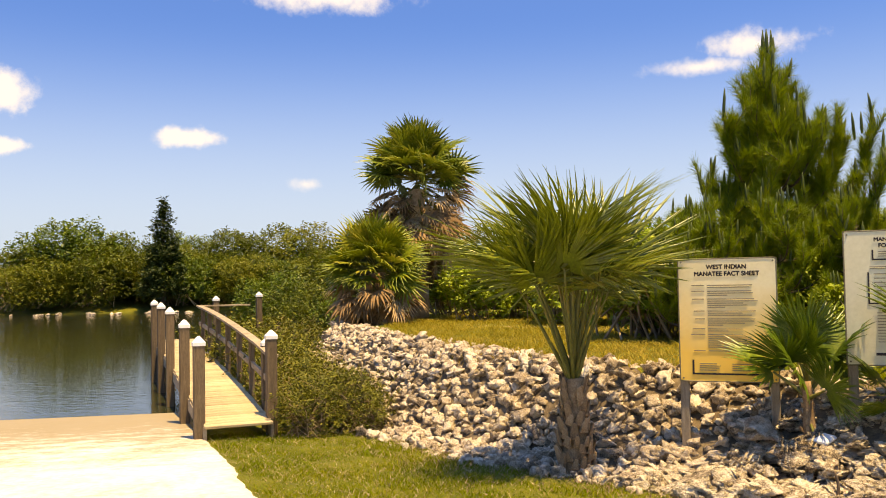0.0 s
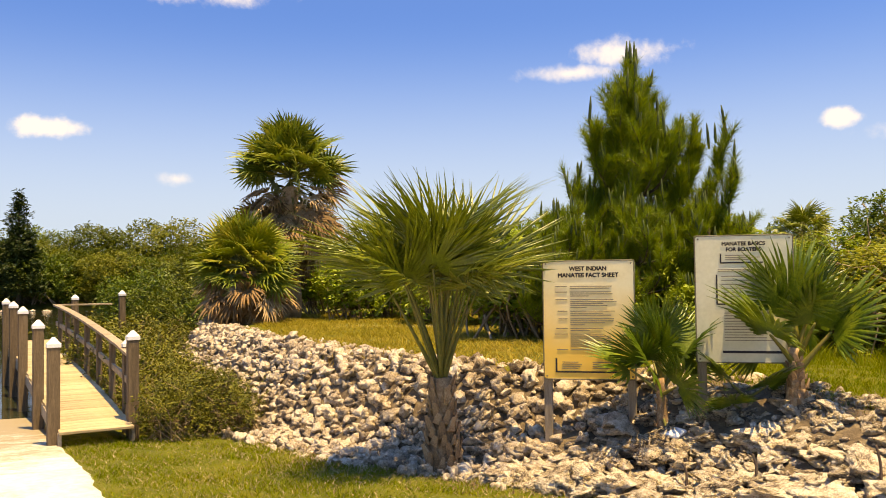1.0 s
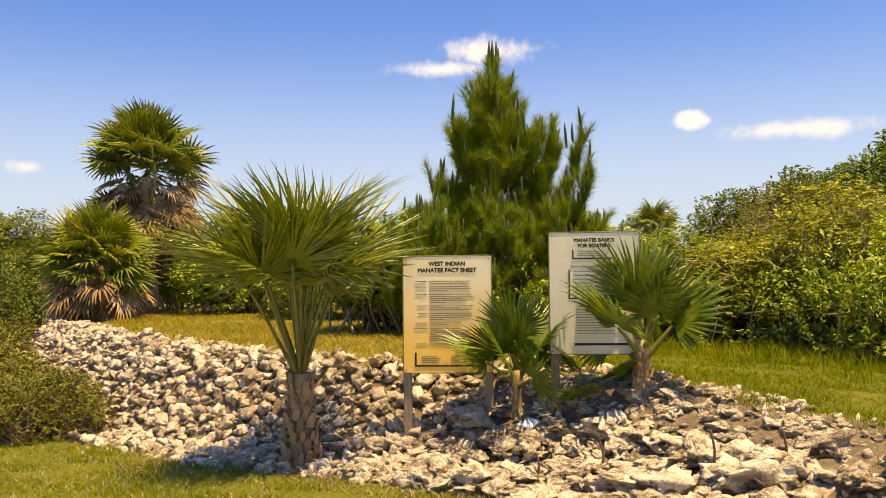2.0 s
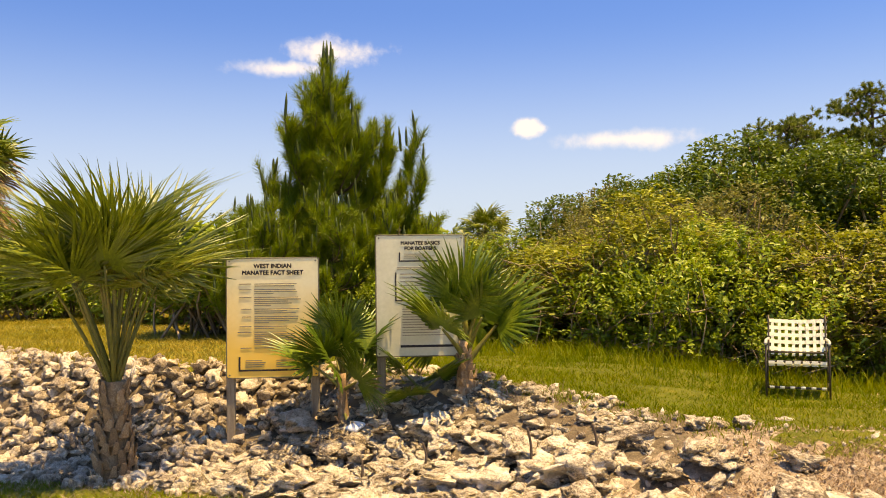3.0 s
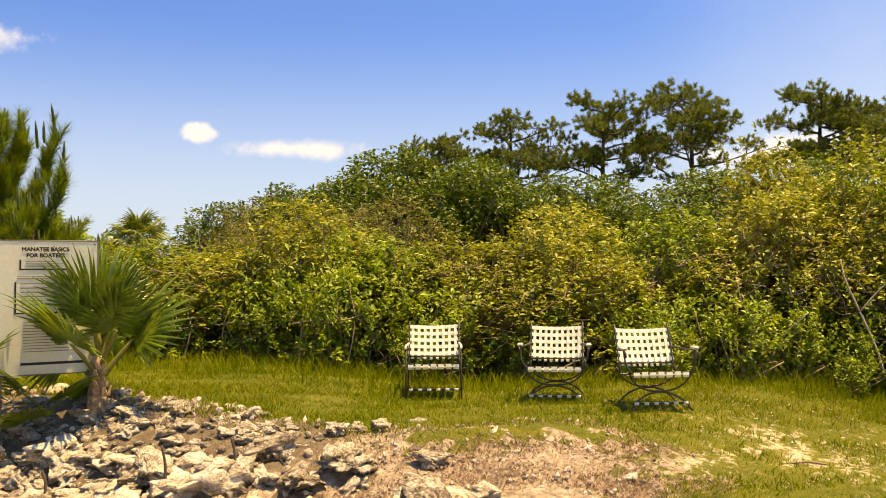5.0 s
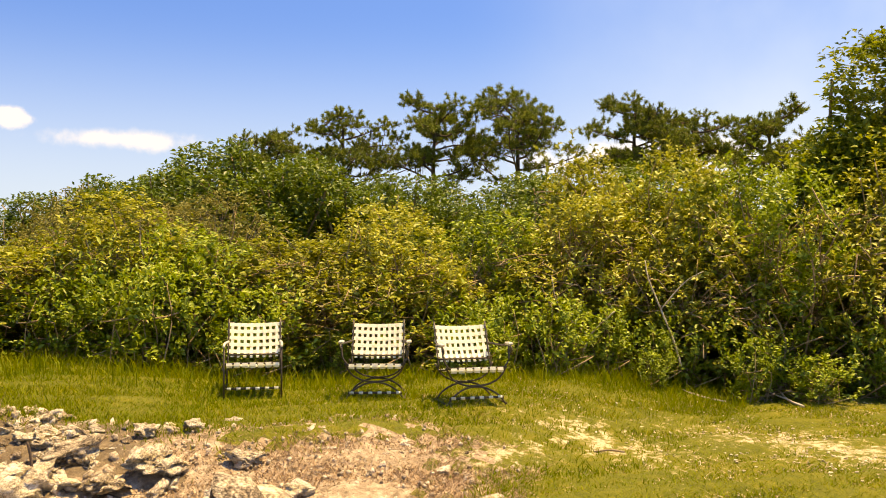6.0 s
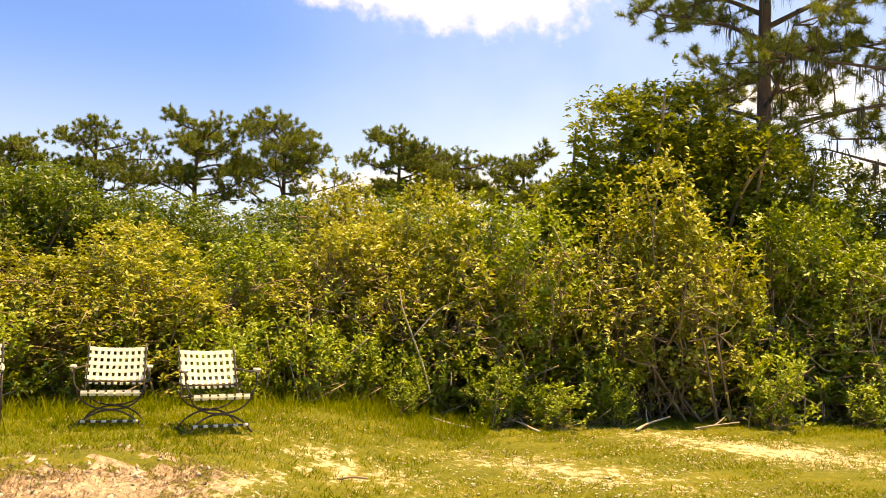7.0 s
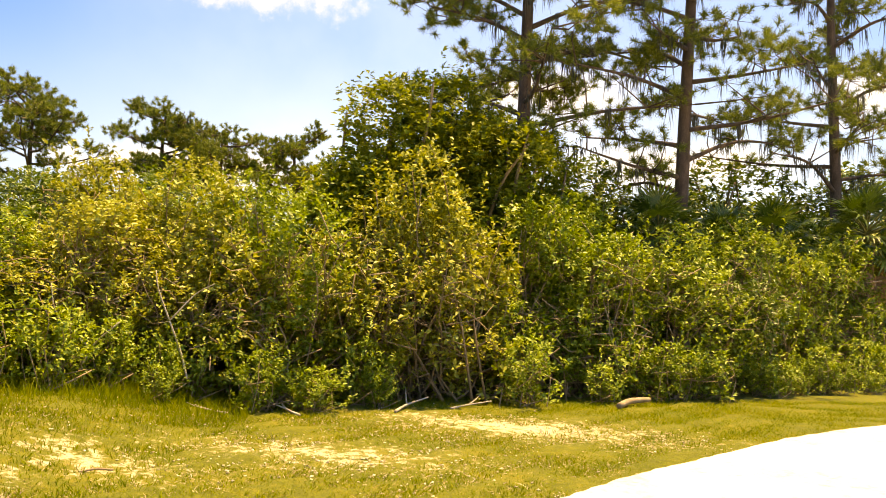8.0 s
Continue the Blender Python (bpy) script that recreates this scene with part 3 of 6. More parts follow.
def shrub(name, seed, R, H, lumps, clusters, material, per=8, length=0.085, width=0.042, low=0.1, twigs=40, size=(0.35, 0.6), inner=0.3, stem=0.02, sprigs=0, skirt=0.0, tangle=0):
    r = np.random.default_rng(seed)
    c, rad = blobs(r, lumps, R, H, low, size, skirt)
    (v, f), pos = crown_leaves(r, c, rad, clusters, per, length, width, inner=inner)
    if sprigs:
        # young shoots standing out of the crown, with leaves up their length
        q = pos[r.choice(len(pos), sprigs)]
        mid = c.mean(0)
        ax = unit(unit(q - mid) * [0.6, 0.6, 0.3] + [0, 0, 0.9] + r.normal(size=(sprigs, 3)) * 0.25)
        n = 13
        t = np.tile(np.linspace(0.15, 1.0, n), sprigs)[:, None]
        L = np.repeat(r.uniform(0.22, 0.5, sprigs), n)[:, None]
        base = np.repeat(q, n, 0) + np.repeat(ax, n, 0) * t * L
        ring = unit(ball(len(base), r) * [1, 1, 0.4] + np.repeat(ax, n, 0) * 0.5)
        k = r.uniform(0.7, 1.2, len(base))
        sv, sf = leaves(base, ring, np.repeat(ax, n, 0) + r.normal(size=(len(base), 3)) * 0.25, length * k, width * k)
        v, f = joined([(v, f), (sv, sf)])
    thing = new(name)
    child("crown", mesh_of("crown", v, f, material), thing)
    picks = pos[r.choice(len(pos), min(twigs, len(pos)), replace=False)]
    sv, sf = stems_of(picks, R * 0.35, r, stem)
    if tangle:
        # bare crooked twigs at the outside, most of them low down
        low_ones = pos[pos[:, 2] < H * 0.72]
        wood = [(sv, sf)]
        for q in low_ones[r.choice(len(low_ones), tangle)]:
            way = unit(np.array([r.normal(), r.normal(), r.normal() * 0.6 + 0.25]))
            L = r.uniform(0.3, 0.9)
            q = q * [1.03, 1.03, 1.0]
            path = [q - way * L * 0.5, q + r.normal(size=3) * 0.05, q + way * L * 0.3 + r.normal(size=3) * 0.06, q + way * L * 0.6]
            wood.append(tube(path, np.linspace(0.009, 0.004, 4), 4))
        sv, sf = joined(wood)
    tagged(child("brushwood", mesh_of("brushwood", sv, sf, M_TWIG), thing, "bare grey-brown woody stems"), kind="stuff")
    return thing


def needle_brush(r, start, tip, count, length, width, spread=0.8, bare=0.25):
    """Needles set round a twig, pointing forward."""
    start, tip = np.asarray(start), np.asarray(tip)
    ax = unit(tip - start)
    t = r.uniform(bare, 1.0, count)
    base = start + (tip - start) * t[:, None]
    d = unit(ball(count, r) * spread + ax * 0.75 + [0, 0, 0.12])
    side = unit(np.cross(d, ball(count, r)))
    L = length * r.uniform(0.7, 1.15, count)[:, None]
    v = np.stack([base - side * width / 2, base + side * width / 2, base + d * L], 1).reshape(-1, 3)
    return v, np.arange(count * 3).reshape(-1, 3)


CANDLE = mesh_of("candle", *tube([(0, 0, 0), (0, 0, 0.08), (0.004, 0, 0.2), (0, 0, 0.3)], [0.02, 0.03, 0.026, 0.008], 6), M_CANDLE)


def young_pine(name, seed, height, reach, whorls=11, first=0.7, dense=1.0, gap=(0, 0), strong=()):
    """A young pine: upswept limbs that end in upright brushes of needles and candles."""
    r = np.random.default_rng(seed)
    thing = new(name)
    trunk = arc([(0, 0, -0.15), (0.05, 0.02, height * 0.35), (-0.03, 0.04, height * 0.7), (0, 0, height * 0.9)], 6)
    tv, tf = tube(trunk, np.linspace(0.085, 0.018, len(trunk)), 8)
    child("trunk", mesh_of("trunk", tv, tf, M_BARK, True), thing, "rough dark brown bark")
    limbs, needles, candles = [], [], []

    def shoot(a, b, n, candle):
        needles.append(needle_brush(r, a, b, int(n * dense), 0.24, 0.010, 0.75, 0.0))
        for c in range(candle):
            tip = np.asarray(b) + r.normal(size=3) * [0.07, 0.07, 0.03] * (c > 0)
            candles.append((tip - [0, 0, 0.05], tip + [r.normal() * 0.03, r.normal() * 0.03, r.uniform(0.22, 0.42)]))

    def limb(ang, h, l, rise, bushy):
        out = np.array([math.cos(ang), math.sin(ang), 0])
        side = np.array([-out[1], out[0], 0])
        a = np.array([0, 0, h])
        path = arc([a, a + out * l * 0.55 + [0, 0, rise * 0.16], a + out * l * 0.88 + [0, 0, rise * 0.5], a + out * l + [0, 0, rise]], 4)
        wood = [tube(path, np.linspace(0.028, 0.008, len(path)), 5)]
        shoot(path[-4], path[-1], 230, int(r.integers(1, 4)))
        needles.append(needle_brush(r, path[4], path[-4], int(130 * dense), 0.22, 0.010, 0.9, 0.1))
        for s in range(bushy):
            q = path[r.integers(4, len(path) - 1)]
            e = q + out * r.normal(0.04, 0.12) + side * r.normal() * 0.2 + [0, 0, r.uniform(0.28, 0.55)]
            wood.append(tube([q, (q + e) / 2 + out * 0.04, e], [0.009, 0.007, 0.005], 4))
            shoot(q, e, 210, int(r.random() < 0.16))
        limbs.append(joined(wood))

    for i in range(whorls):
        k = 1 - i / (whorls - 1)
        h = first + (height * 0.80 - first) * (1 - k) ** 0.95
        if gap[0] < h < gap[1]:
            continue
        long = reach * (0.22 + 0.78 * math.sin(min(1.0, 0.1 + k * 1.15) * math.pi * 0.5) ** 1.1)
        for j in range(6 if k > 0.2 else 4):
            if r.random() < 0.15:
                continue
            l = long * r.uniform(0.6, 1.1)
            limb(j * 2 * math.pi / 6 + i * 0.9 + r.normal() * 0.25, h, l, l * r.uniform(0.6, 0.95), 8)
    for ang, h, l, rise, bushy in strong:
        limb(radians(ang), h, l, rise, bushy)
    for s in range(6):
        shoot(np.array([0, 0, height * 0.86]) , np.array([r.normal() * 0.16, r.normal() * 0.16, height * 0.99]), 220, 1)
    for v, f in limbs:
        child("branch", mesh_of("branch", v, f, M_BARK), thing)
    child("needles", mesh_of("needles", *joined(needles), M_NEEDLE), thing, "long green needles")
    for tip, top in candles:
        m = Matrix.Translation(tip) @ Vector(top - tip).to_track_quat("Z", "Y").to_matrix().to_4x4() @ Matrix.Diagonal((1.0, 1.0, float(np.linalg.norm(top - tip)) / 0.3, 1))
        child("candle", CANDLE, thing, "", m)
    return thing


def old_pine(name, seed, height, crown_from, reach, limbs_n, trunk_r, pads=5, flat=0.35, tufts=7, needle=0.2, moss=0, thick=0.016, lean=0.3, clump=0.42, per_tuft=26):
    """A mature flat-topped pine: bare trunk, crooked limbs, needles in tufts on the twigs."""
    r = np.random.default_rng(seed)
    thing = new(name)
    bend = r.normal(size=2) * lean
    trunk = arc([(0, 0, -0.2), (bend[0] * 0.4, bend[1] * 0.4, height * 0.35), (bend[0], bend[1], height * 0.7), (bend[0] * 0.8, bend[1] * 0.7, height)], 7)
    tv, tf = tube(trunk, np.linspace(trunk_r, trunk_r * 0.3, len(trunk)), 10)
    child("trunk", mesh_of("trunk", tv, tf, M_BARK, True), thing, "straight dark plated bark")
    limbs, needles, hang = [], [], []
    for i in range(limbs_n):
        k = i / max(1, limbs_n - 1)
        h = crown_from + (height - crown_from) * k
        a = np.array([np.interp(h, trunk[:, 2], trunk[:, 0]), np.interp(h, trunk[:, 2], trunk[:, 1]), h])
        ang = i * 2.4 + r.normal() * 0.4
        l = reach * (1 - 0.55 * k ** 1.5) * r.uniform(0.55, 1.1)
        out = np.array([math.cos(ang), math.sin(ang), 0])
        turn = np.array([-out[1], out[0], 0]) * r.normal() * 0.3
        m = a + out * l * 0.45 + turn * l * 0.5 + [0, 0, l * r.uniform(0.0, 0.28)]
        b = a + out * l + turn * l + [0, 0, l * r.uniform(0.05, flat)]
        path = arc([a, m, b], 6)
        limbs.append([tube(path, np.linspace(trunk_r * 0.32, 0.014, len(path)), 6)])
        for s in range(pads):
            q = path[r.integers(4, len(path))]
            e = q + out * r.uniform(-0.1, 0.5) * l * 0.3 + np.array([r.normal() * l * 0.2, r.normal() * l * 0.2, r.uniform(-0.02, 0.22) * l])
            mid = (q + e) / 2 + r.normal(size=3) * 0.08
            limbs[-1].append(tube([q, mid, e], [0.022, 0.016, 0.009], 4))
            for u in range(tufts):
                o = ball(1, r)[0] * r.random() ** 0.4 * [clump, clump, clump * 0.55]
                w = e + o * 0.75
                tip = w + unit(o + [0, 0, 0.25]) * r.uniform(0.1, 0.22)
                limbs[-1].append(tube([e, w, tip], [0.008, 0.006, 0.004], 3))
                needles.append(needle_brush(r, w, tip, per_tuft, needle, thick, 1.3, 0.0))
        if moss and k < 0.85:
            for s in range(moss):
                q = path[r.integers(3, len(path))] + r.normal(size=3) * [0.12, 0.12, 0.02]
                drop = r.uniform(0.25, 0.85)
                for u in range(7):
                    s0 = q + r.normal(size=3) * [0.05, 0.05, 0.03]
                    s1 = s0 + [r.normal() * 0.06, r.normal() * 0.06, -drop * r.uniform(0.5, 1)]
                    sd = ball(1, r)[0] * [0.016, 0.016, 0]
                    hang.append((np.array([s0 - sd, s0 + sd, s1]), np.array([[0, 1, 2]])))
    for pieces in limbs:
        child("branch", mesh_of("branch", *joined(pieces), M_BARK), thing)
    child("needles", mesh_of("needles", *joined(needles), M_NEEDLE_F), thing, "tufts of olive-green needles")
    if hang:
        child("moss", mesh_of("moss", *joined(hang), M_MOSS), thing, "grey strands of hanging moss")
    return thing


def frond_mesh(name, seed, material, stalk, blade, segs=34, sweep=215, droop=0.35, cup=0.35, wide=0.055, fold=0.0, fused=0.24, loose=1.3, bend=0.0):
    """A fan frond: stalk out along +x and up, then pleated segments from the stalk's end."""
    r = np.random.default_rng(seed)
    pieces = []
    n = 7
    t = np.linspace(0, 1, n)
    spine = np.stack([stalk * t, 0 * t, -0.06 * stalk * t ** 2], 1)
    pieces.append(tube(spine, np.linspace(0.026, 0.009, n), 5))
    hub = spine[-1]
    half = radians(sweep / (segs - 1)) / 2

    cb, sb = math.cos(radians(bend)), math.sin(radians(bend))

    def ray(a, s, fall, L):
        d = unit(np.array([math.cos(a), math.sin(a), cup * (0.4 - 0.16 * math.cos(a)) * 0.5 + fold * abs(math.sin(a))]))
        d = np.array([d[0] * cb + d[2] * sb, d[1], d[2] * cb - d[0] * sb])
        return hub + d * L * s - np.array([0, 0, 1.0]) * fall * L * max(0.0, s - 0.3) ** 2 * 1.6

    for i in range(segs):
        a0 = radians((i / (segs - 1) - 0.5) * sweep)
        k = 1 - 0.35 * (abs(i / (segs - 1) - 0.5) * 2) ** 2
        L = blade * k * r.uniform(0.86, 1.08)
        a1 = a0 + radians(r.normal() * loose)
        fall = droop * r.uniform(0.6, 1.5)
        W = wide * blade * r.uniform(0.85, 1.1)
        side = np.array([-math.sin(a1), math.cos(a1), 0])
        up = np.array([0, 0, 1.0])
        vs, fs = [], []
        for s in (0.06, fused):
            q = half * blade * s
            vs += [ray(a0 - half, s, 0, blade), ray(a0, s, 0, blade) + up * q * 0.55, ray(a0 + half, s, 0, blade)]
        for s, w in ((0.55, 1.0), (0.8, 0.55), (1.0, 0.04)):
            c = ray(a1, s, fall, L)
            vs += [c - side * W * w / 2, c + up * W * w * 0.42, c + side * W * w / 2]
        for s in range(4):
            b = s * 3
            for q in (0, 1):
                fs += [(b + q, b + q + 1, b + q + 4), (b + q, b + q + 4, b + q + 3)]
        pieces.append((np.array(vs), np.array(fs)))
    v, f = joined(pieces)
    key, first_of, back_to = np.unique(np.round(v, 5), axis=0, return_index=True, return_inverse=True)
    me = mesh_of(name, v[first_of], back_to.reshape(-1)[f], material)
    me.materials.append(M_PETIOLE)
    stalk_faces = len(pieces[0][1])
    me.polygons.foreach_set("material_index", (np.arange(len(me.polygons)) < stalk_faces).astype(np.int32))
    return me


def fan_palm(name, seed, trunk_h, trunk_r, fronds, heart, meshes, elev=(85, -25), dead=(), dead_n=0, dead_elev=(-25, -75), boots=True, scale=1.0, hang=0.25, twist=14, skirt=0, young=0.0):
    """A fan palm: booted trunk and a head of fronds; each frond is a part."""
    r = np.random.default_rng(seed)
    thing = new(name)
    n = 8
    zs = np.linspace(-0.15, trunk_h, n)
    prof = trunk_r * (1.12 - (0.5 if boots else 0.25) * smooth01((zs + 0.15) / max(trunk_h, 0.2)))
    tv, tf = tube(np.stack([0.02 * np.sin(zs * 3), 0.02 * np.cos(zs * 2), zs], 1), prof * (0.8 if boots else 1), 12)
    child("trunk", mesh_of("trunk", tv, tf, M_BOOT, True), thing, "stout brown fibrous trunk")
    if boots:
        bmb = box_bm((0.1, 0.03, 0.14), 0, (0, 0, 0.06))
        for w in bmb.verts:
            if w.co.z > 0.06:
                w.co.x *= 0.45
                w.co.y *= 0.4
        bmesh.ops.bevel(bmb, geom=list(bmb.edges), offset=0.005, segments=1, affect="EDGES")
        bmesh_boot = bpy.data.meshes.new("boot")
        bmb.to_mesh(bmesh_boot)
        bmb.free()
        bmesh_boot.materials.append(M_BOOT)
        rows = max(3, int(trunk_h / 0.07))
        for i in range(rows):
            z = -0.05 + (trunk_h + 0.02) * i / rows
            for j in range(9):
                if r.random() < 0.25:
                    continue
                ang = j * 2 * math.pi / 9 + i * 0.55 + r.normal() * 0.1
                rad = float(np.interp(z, zs, prof)) * 0.86
                m = pose(rad * math.cos(ang), rad * math.sin(ang), z, 0, 0, math.degrees(ang) - 90) @ pose(0, 0, 0, -6 - 14 * r.random(), r.normal() * 14, 0)
                k = r.uniform(0.7, 1.15) * trunk_r / 0.2
                child("boot", bmesh_boot, thing, "", m @ Matrix.Diagonal((k, k, k * r.uniform(0.75, 1.2), 1)))
    for i in range(fronds):
        k = (i + 0.5) / fronds
        e = elev[0] + (elev[1] - elev[0]) * k ** 0.85 + r.normal() * 5
        ang = i * 137.5 + r.normal() * 9
        s = scale * r.uniform(0.85, 1.12) * (1 - young * (1 - k) ** 2)
        m = pose(0, 0, heart - 0.25 * k * scale, 0, -e, ang) @ pose(0, 0, 0, r.normal() * twist, 0, 0) @ Matrix.Diagonal((s, s, s, 1))
        child("frond", meshes[r.integers(len(meshes))], thing, "", m)
    for i in range(dead_n):
        e = r.uniform(min(dead_elev), max(dead_elev))
        ang = i * 137.5 + 60 + r.normal() * 12
        s = scale * r.uniform(0.8, 1.1)
        m = pose(0, 0, heart - 0.3 * scale - hang * r.random(), 0, -e, ang) @ pose(0, 0, 0, r.normal() * 25, 0, 0) @ Matrix.Diagonal((s, s, s, 1))
        child("dead_frond", dead[r.integers(len(dead))], thing, "withered brown frond", m)
    # old fronds hanging flat against the trunk
    for i in range(skirt):
        s = scale * r.uniform(0.7, 1.0)
        m = pose(0, 0, heart - 0.3 - hang * (i + 0.5) / skirt, 0, r.uniform(66, 82), i * 137.5 + r.normal() * 12) @ pose(0, 0, 0, r.normal() * 25, 0, 0) @ Matrix.Diagonal((s, s, s, 1))
        child("dead_frond", dead[r.integers(len(dead))], thing, "withered brown frond", m)
    return thing


def put(thing, x, y, turn=0.0, size=1.0, sink=0.0, tall=None):
    thing.matrix_basis = pose(x, y, gz(x, y) - sink, 0, 0, turn) @ Matrix.Diagonal((size, size, size * (tall or 1.0), 1))
    return thing


def again(thing, x, y, turn=0.0, size=1.0, sink=0.0, tall=None):
    ob = copy_thing(thing, pose(0, 0, 0))
    return put(ob, x, y, turn, size, sink, tall)


# ---- palms ----
FR_NEAR = [frond_mesh("frond", 11 + i, M_FROND, 1.28, 1.0, 50, 245, 0.4, 0.3, 0.031, 0.34, 0.13, 3.4, 8 + 9 * i) for i in range(5)]
FR_SMALL = [frond_mesh("frond", 21 + i, M_FROND_S, 0.34, 0.52, 36, 205, 0.16, 0.25, 0.062) for i in range(3)]
FR_TALL = [frond_mesh("frond", 31 + i, M_FROND_Y, 0.86, 0.66, 22, 270, 0.3, 0.3, 0.085, 0.25, 0.34, 2.0) for i in range(3)]
FR_DEAD = [frond_mesh("dead_frond", 41 + i, M_FROND_D, 0.8, 0.68, 18, 170, 0.5, 0.2, 0.085, 0.5, 0.3, 3.0) for i in range(2)]
FR_LOW = [frond_mesh("frond", 35 + i, M_FROND_O, 0.8, 0.64, 22, 270, 0.3, 0.3, 0.085, 0.25, 0.34, 2.0) for i in range(3)]
FR_DEAD_S = [frond_mesh("dead_frond", 51, M_FROND_D, 0.34, 0.4, 14, 120, 0.6, 0.2, 0.08)]

palm = fan_palm("cabbage_palm", 3, 1.02, 0.215, 26, 1.12, FR_NEAR, (90, 66), (), 0, twist=42, scale=0.98)
tagged(palm, "young cabbage palm with green fan fronds and a booted trunk", "palm")
put(palm, 2.46, 7.79, 20, 0.96)
palm_b = fan_palm("small_palm", 5, 0.5, 0.085, 12, 0.58, FR_SMALL, (84, 28), FR_DEAD_S, 1, (-30, -60), scale=1.08, twist=40)
tagged(palm_b, "small green fan palm growing between limestone rocks", "palm")
put(palm_b, 4.36, 6.66, 200, 0.98)
palm_c = fan_palm("small_palm", 8, 0.48, 0.12, 9, 0.52, FR_SMALL, (86, 40), FR_DEAD_S, 3, (-20, -75), scale=1.3, twist=45)
tagged(palm_c, "small fan palm with broad pleated fronds and withered straw-coloured tips", "palm")
put(palm_c, 5.28, 5.80, 75, 1.0)
palm_d = fan_palm("palm_seedling", 9, 0.06, 0.05, 4, 0.1, FR_SMALL, (60, 15), (), 0, boots=False, scale=0.75)
tagged(palm_d, "stunted palm seedling leaning among the rocks", "palm")
put(palm_d, 4.95, 6.15, 150, 1.0)

tall_palm = fan_palm("tall_cabbage_palm", 13, 3.6, 0.26, 84, 4.15, FR_TALL, (84, 0), FR_DEAD, 96, (0, -66), boots=False, scale=1.16, hang=1.5, twist=45, skirt=80, young=0.22)
tagged(tall_palm, "tall cabbage palm with a brown skirt of dead fronds", "palm")
put(tall_palm, 3.3, 22.9, 10, 1.0)
low_palm = fan_palm("bushy_palm", 14, 1.3, 0.3, 84, 1.55, FR_LOW, (84, -16), FR_DEAD, 60, (-5, -72), boots=False, scale=1.04, hang=0.45, twist=45, skirt=46, young=0.12)
tagged(low_palm, "squat bushy palm with yellow-green fronds, orange and brown below", "palm")
put(low_palm, 1.9, 21.2, 40, 1.0)
far_palm = fan_palm("distant_palm", 15, 1.9, 0.16, 22, 2.3, [frond_mesh("frond", 62, M_FROND, 0.7, 0.8, 18, 230, 0.45, 0.3, 0.1)], (88, -20), FR_DEAD, 8, (-30, -75), boots=False, scale=0.55)
tagged(far_palm, "small palm head rising behind the thicket", "palm")
put(far_palm, 12.2, 13.5, 0, 0.85)
palmetto = fan_palm("palmetto", 16, 2.7, 0.18, 34, 3.2, [frond_mesh("frond", 61, M_FROND_S, 0.55, 0.5, 18, 230, 0.45, 0.3, 0.1)], (88, -35), FR_DEAD, 12, (-30, -80), boots=False)
tagged(palmetto, "dark green palm crowded among the pines behind the thicket", "palm", group="palms behind the thicket")
put(palmetto, 17.4, -9.3, 0, 1.0)
for x, y, tr, s in [(18.0, -12.4, 70, 1.0), (17.8, -14.6, 130, 1.1), (18.2, -11.2, 200, 0.95), (18.4, -16.6, 250, 1.1), (17.6, -7.9, 20, 0.8)]:
    again(palmetto, x, y, tr, s)

# ---- pines ----
pine = young_pine("young_pine", 4, 4.6, 1.0, 13, dense=1.0, gap=(1.75, 2.2), strong=[(-61, 2.3, 0.95, 1.1, 14), (-95, 2.25, 0.9, 0.9, 12), (60, 2.25, 0.85, 0.9, 10), (160, 2.3, 0.9, 0.9, 10), (-55, 2.0, 1.25, 1.3, 14), (-20, 2.1, 1.0, 1.1, 10), (-61, 1.5, 1.75, 1.7, 18), (-75, 1.3, 1.95, 1.3, 16), (-45, 1.7, 1.35, 1.5, 16), (119, 1.9, 1.1, 0.5, 9)])
tagged(pine, "young slash pine with long green needles and upright candles", "pine tree")
put(pine, 7.55, 12.4, 30, 0.9, 0.0, 1.165)
pine_b = young_pine("pine_sapling", 6, 3.0, 1.15, 7, 0.3, 0.8)
tagged(pine_b, "bushy pine sapling with upright candles beside the taller pine", "pine tree", group="pine saplings")
put(pine_b, 6.1, 12.3, 0, 0.72)
again(pine_b, 8.35, 11.3, 80, 0.74)
again(pine_b, 7.2, 11.6, 170, 0.72)

far_pine = old_pine("flat_topped_pine", 21, 7.4, 4.6, 2.3, 15, 0.15, 5, 0.6, 11, 0.15, 1, 0.022, clump=0.55, per_tuft=64)
tagged(far_pine, "mature flat-topped pine with a crooked crown above the thicket", "pine tree", group="flat-topped pines")
put(far_pine, 24.6, 7.6, 0, 0.8)
far_pine_b = old_pine("flat_topped_pine", 25, 7.4, 4.8, 3.0, 14, 0.15, 5, 0.45, 11, 0.15, 1, 0.022, lean=0.6, clump=0.55, per_tuft=64)
tagged(far_pine_b, "mature pine with wide level branches above the thicket", "pine tree", group="flat-topped pines")
put(far_pine_b, 25.2, 5.3, 70, 0.82)
again(far_pine_b, 23.3, 10.3, 200, 0.72)
again(far_pine, 28.0, -1.6, 120, 0.8, 0.0)
again(far_pine_b, 26.0, 0.4, 20, 0.76)
again(far_pine, 25.2, 1.9, 310, 0.8)
again(far_pine, 21.8, 12.2, 220, 0.66)

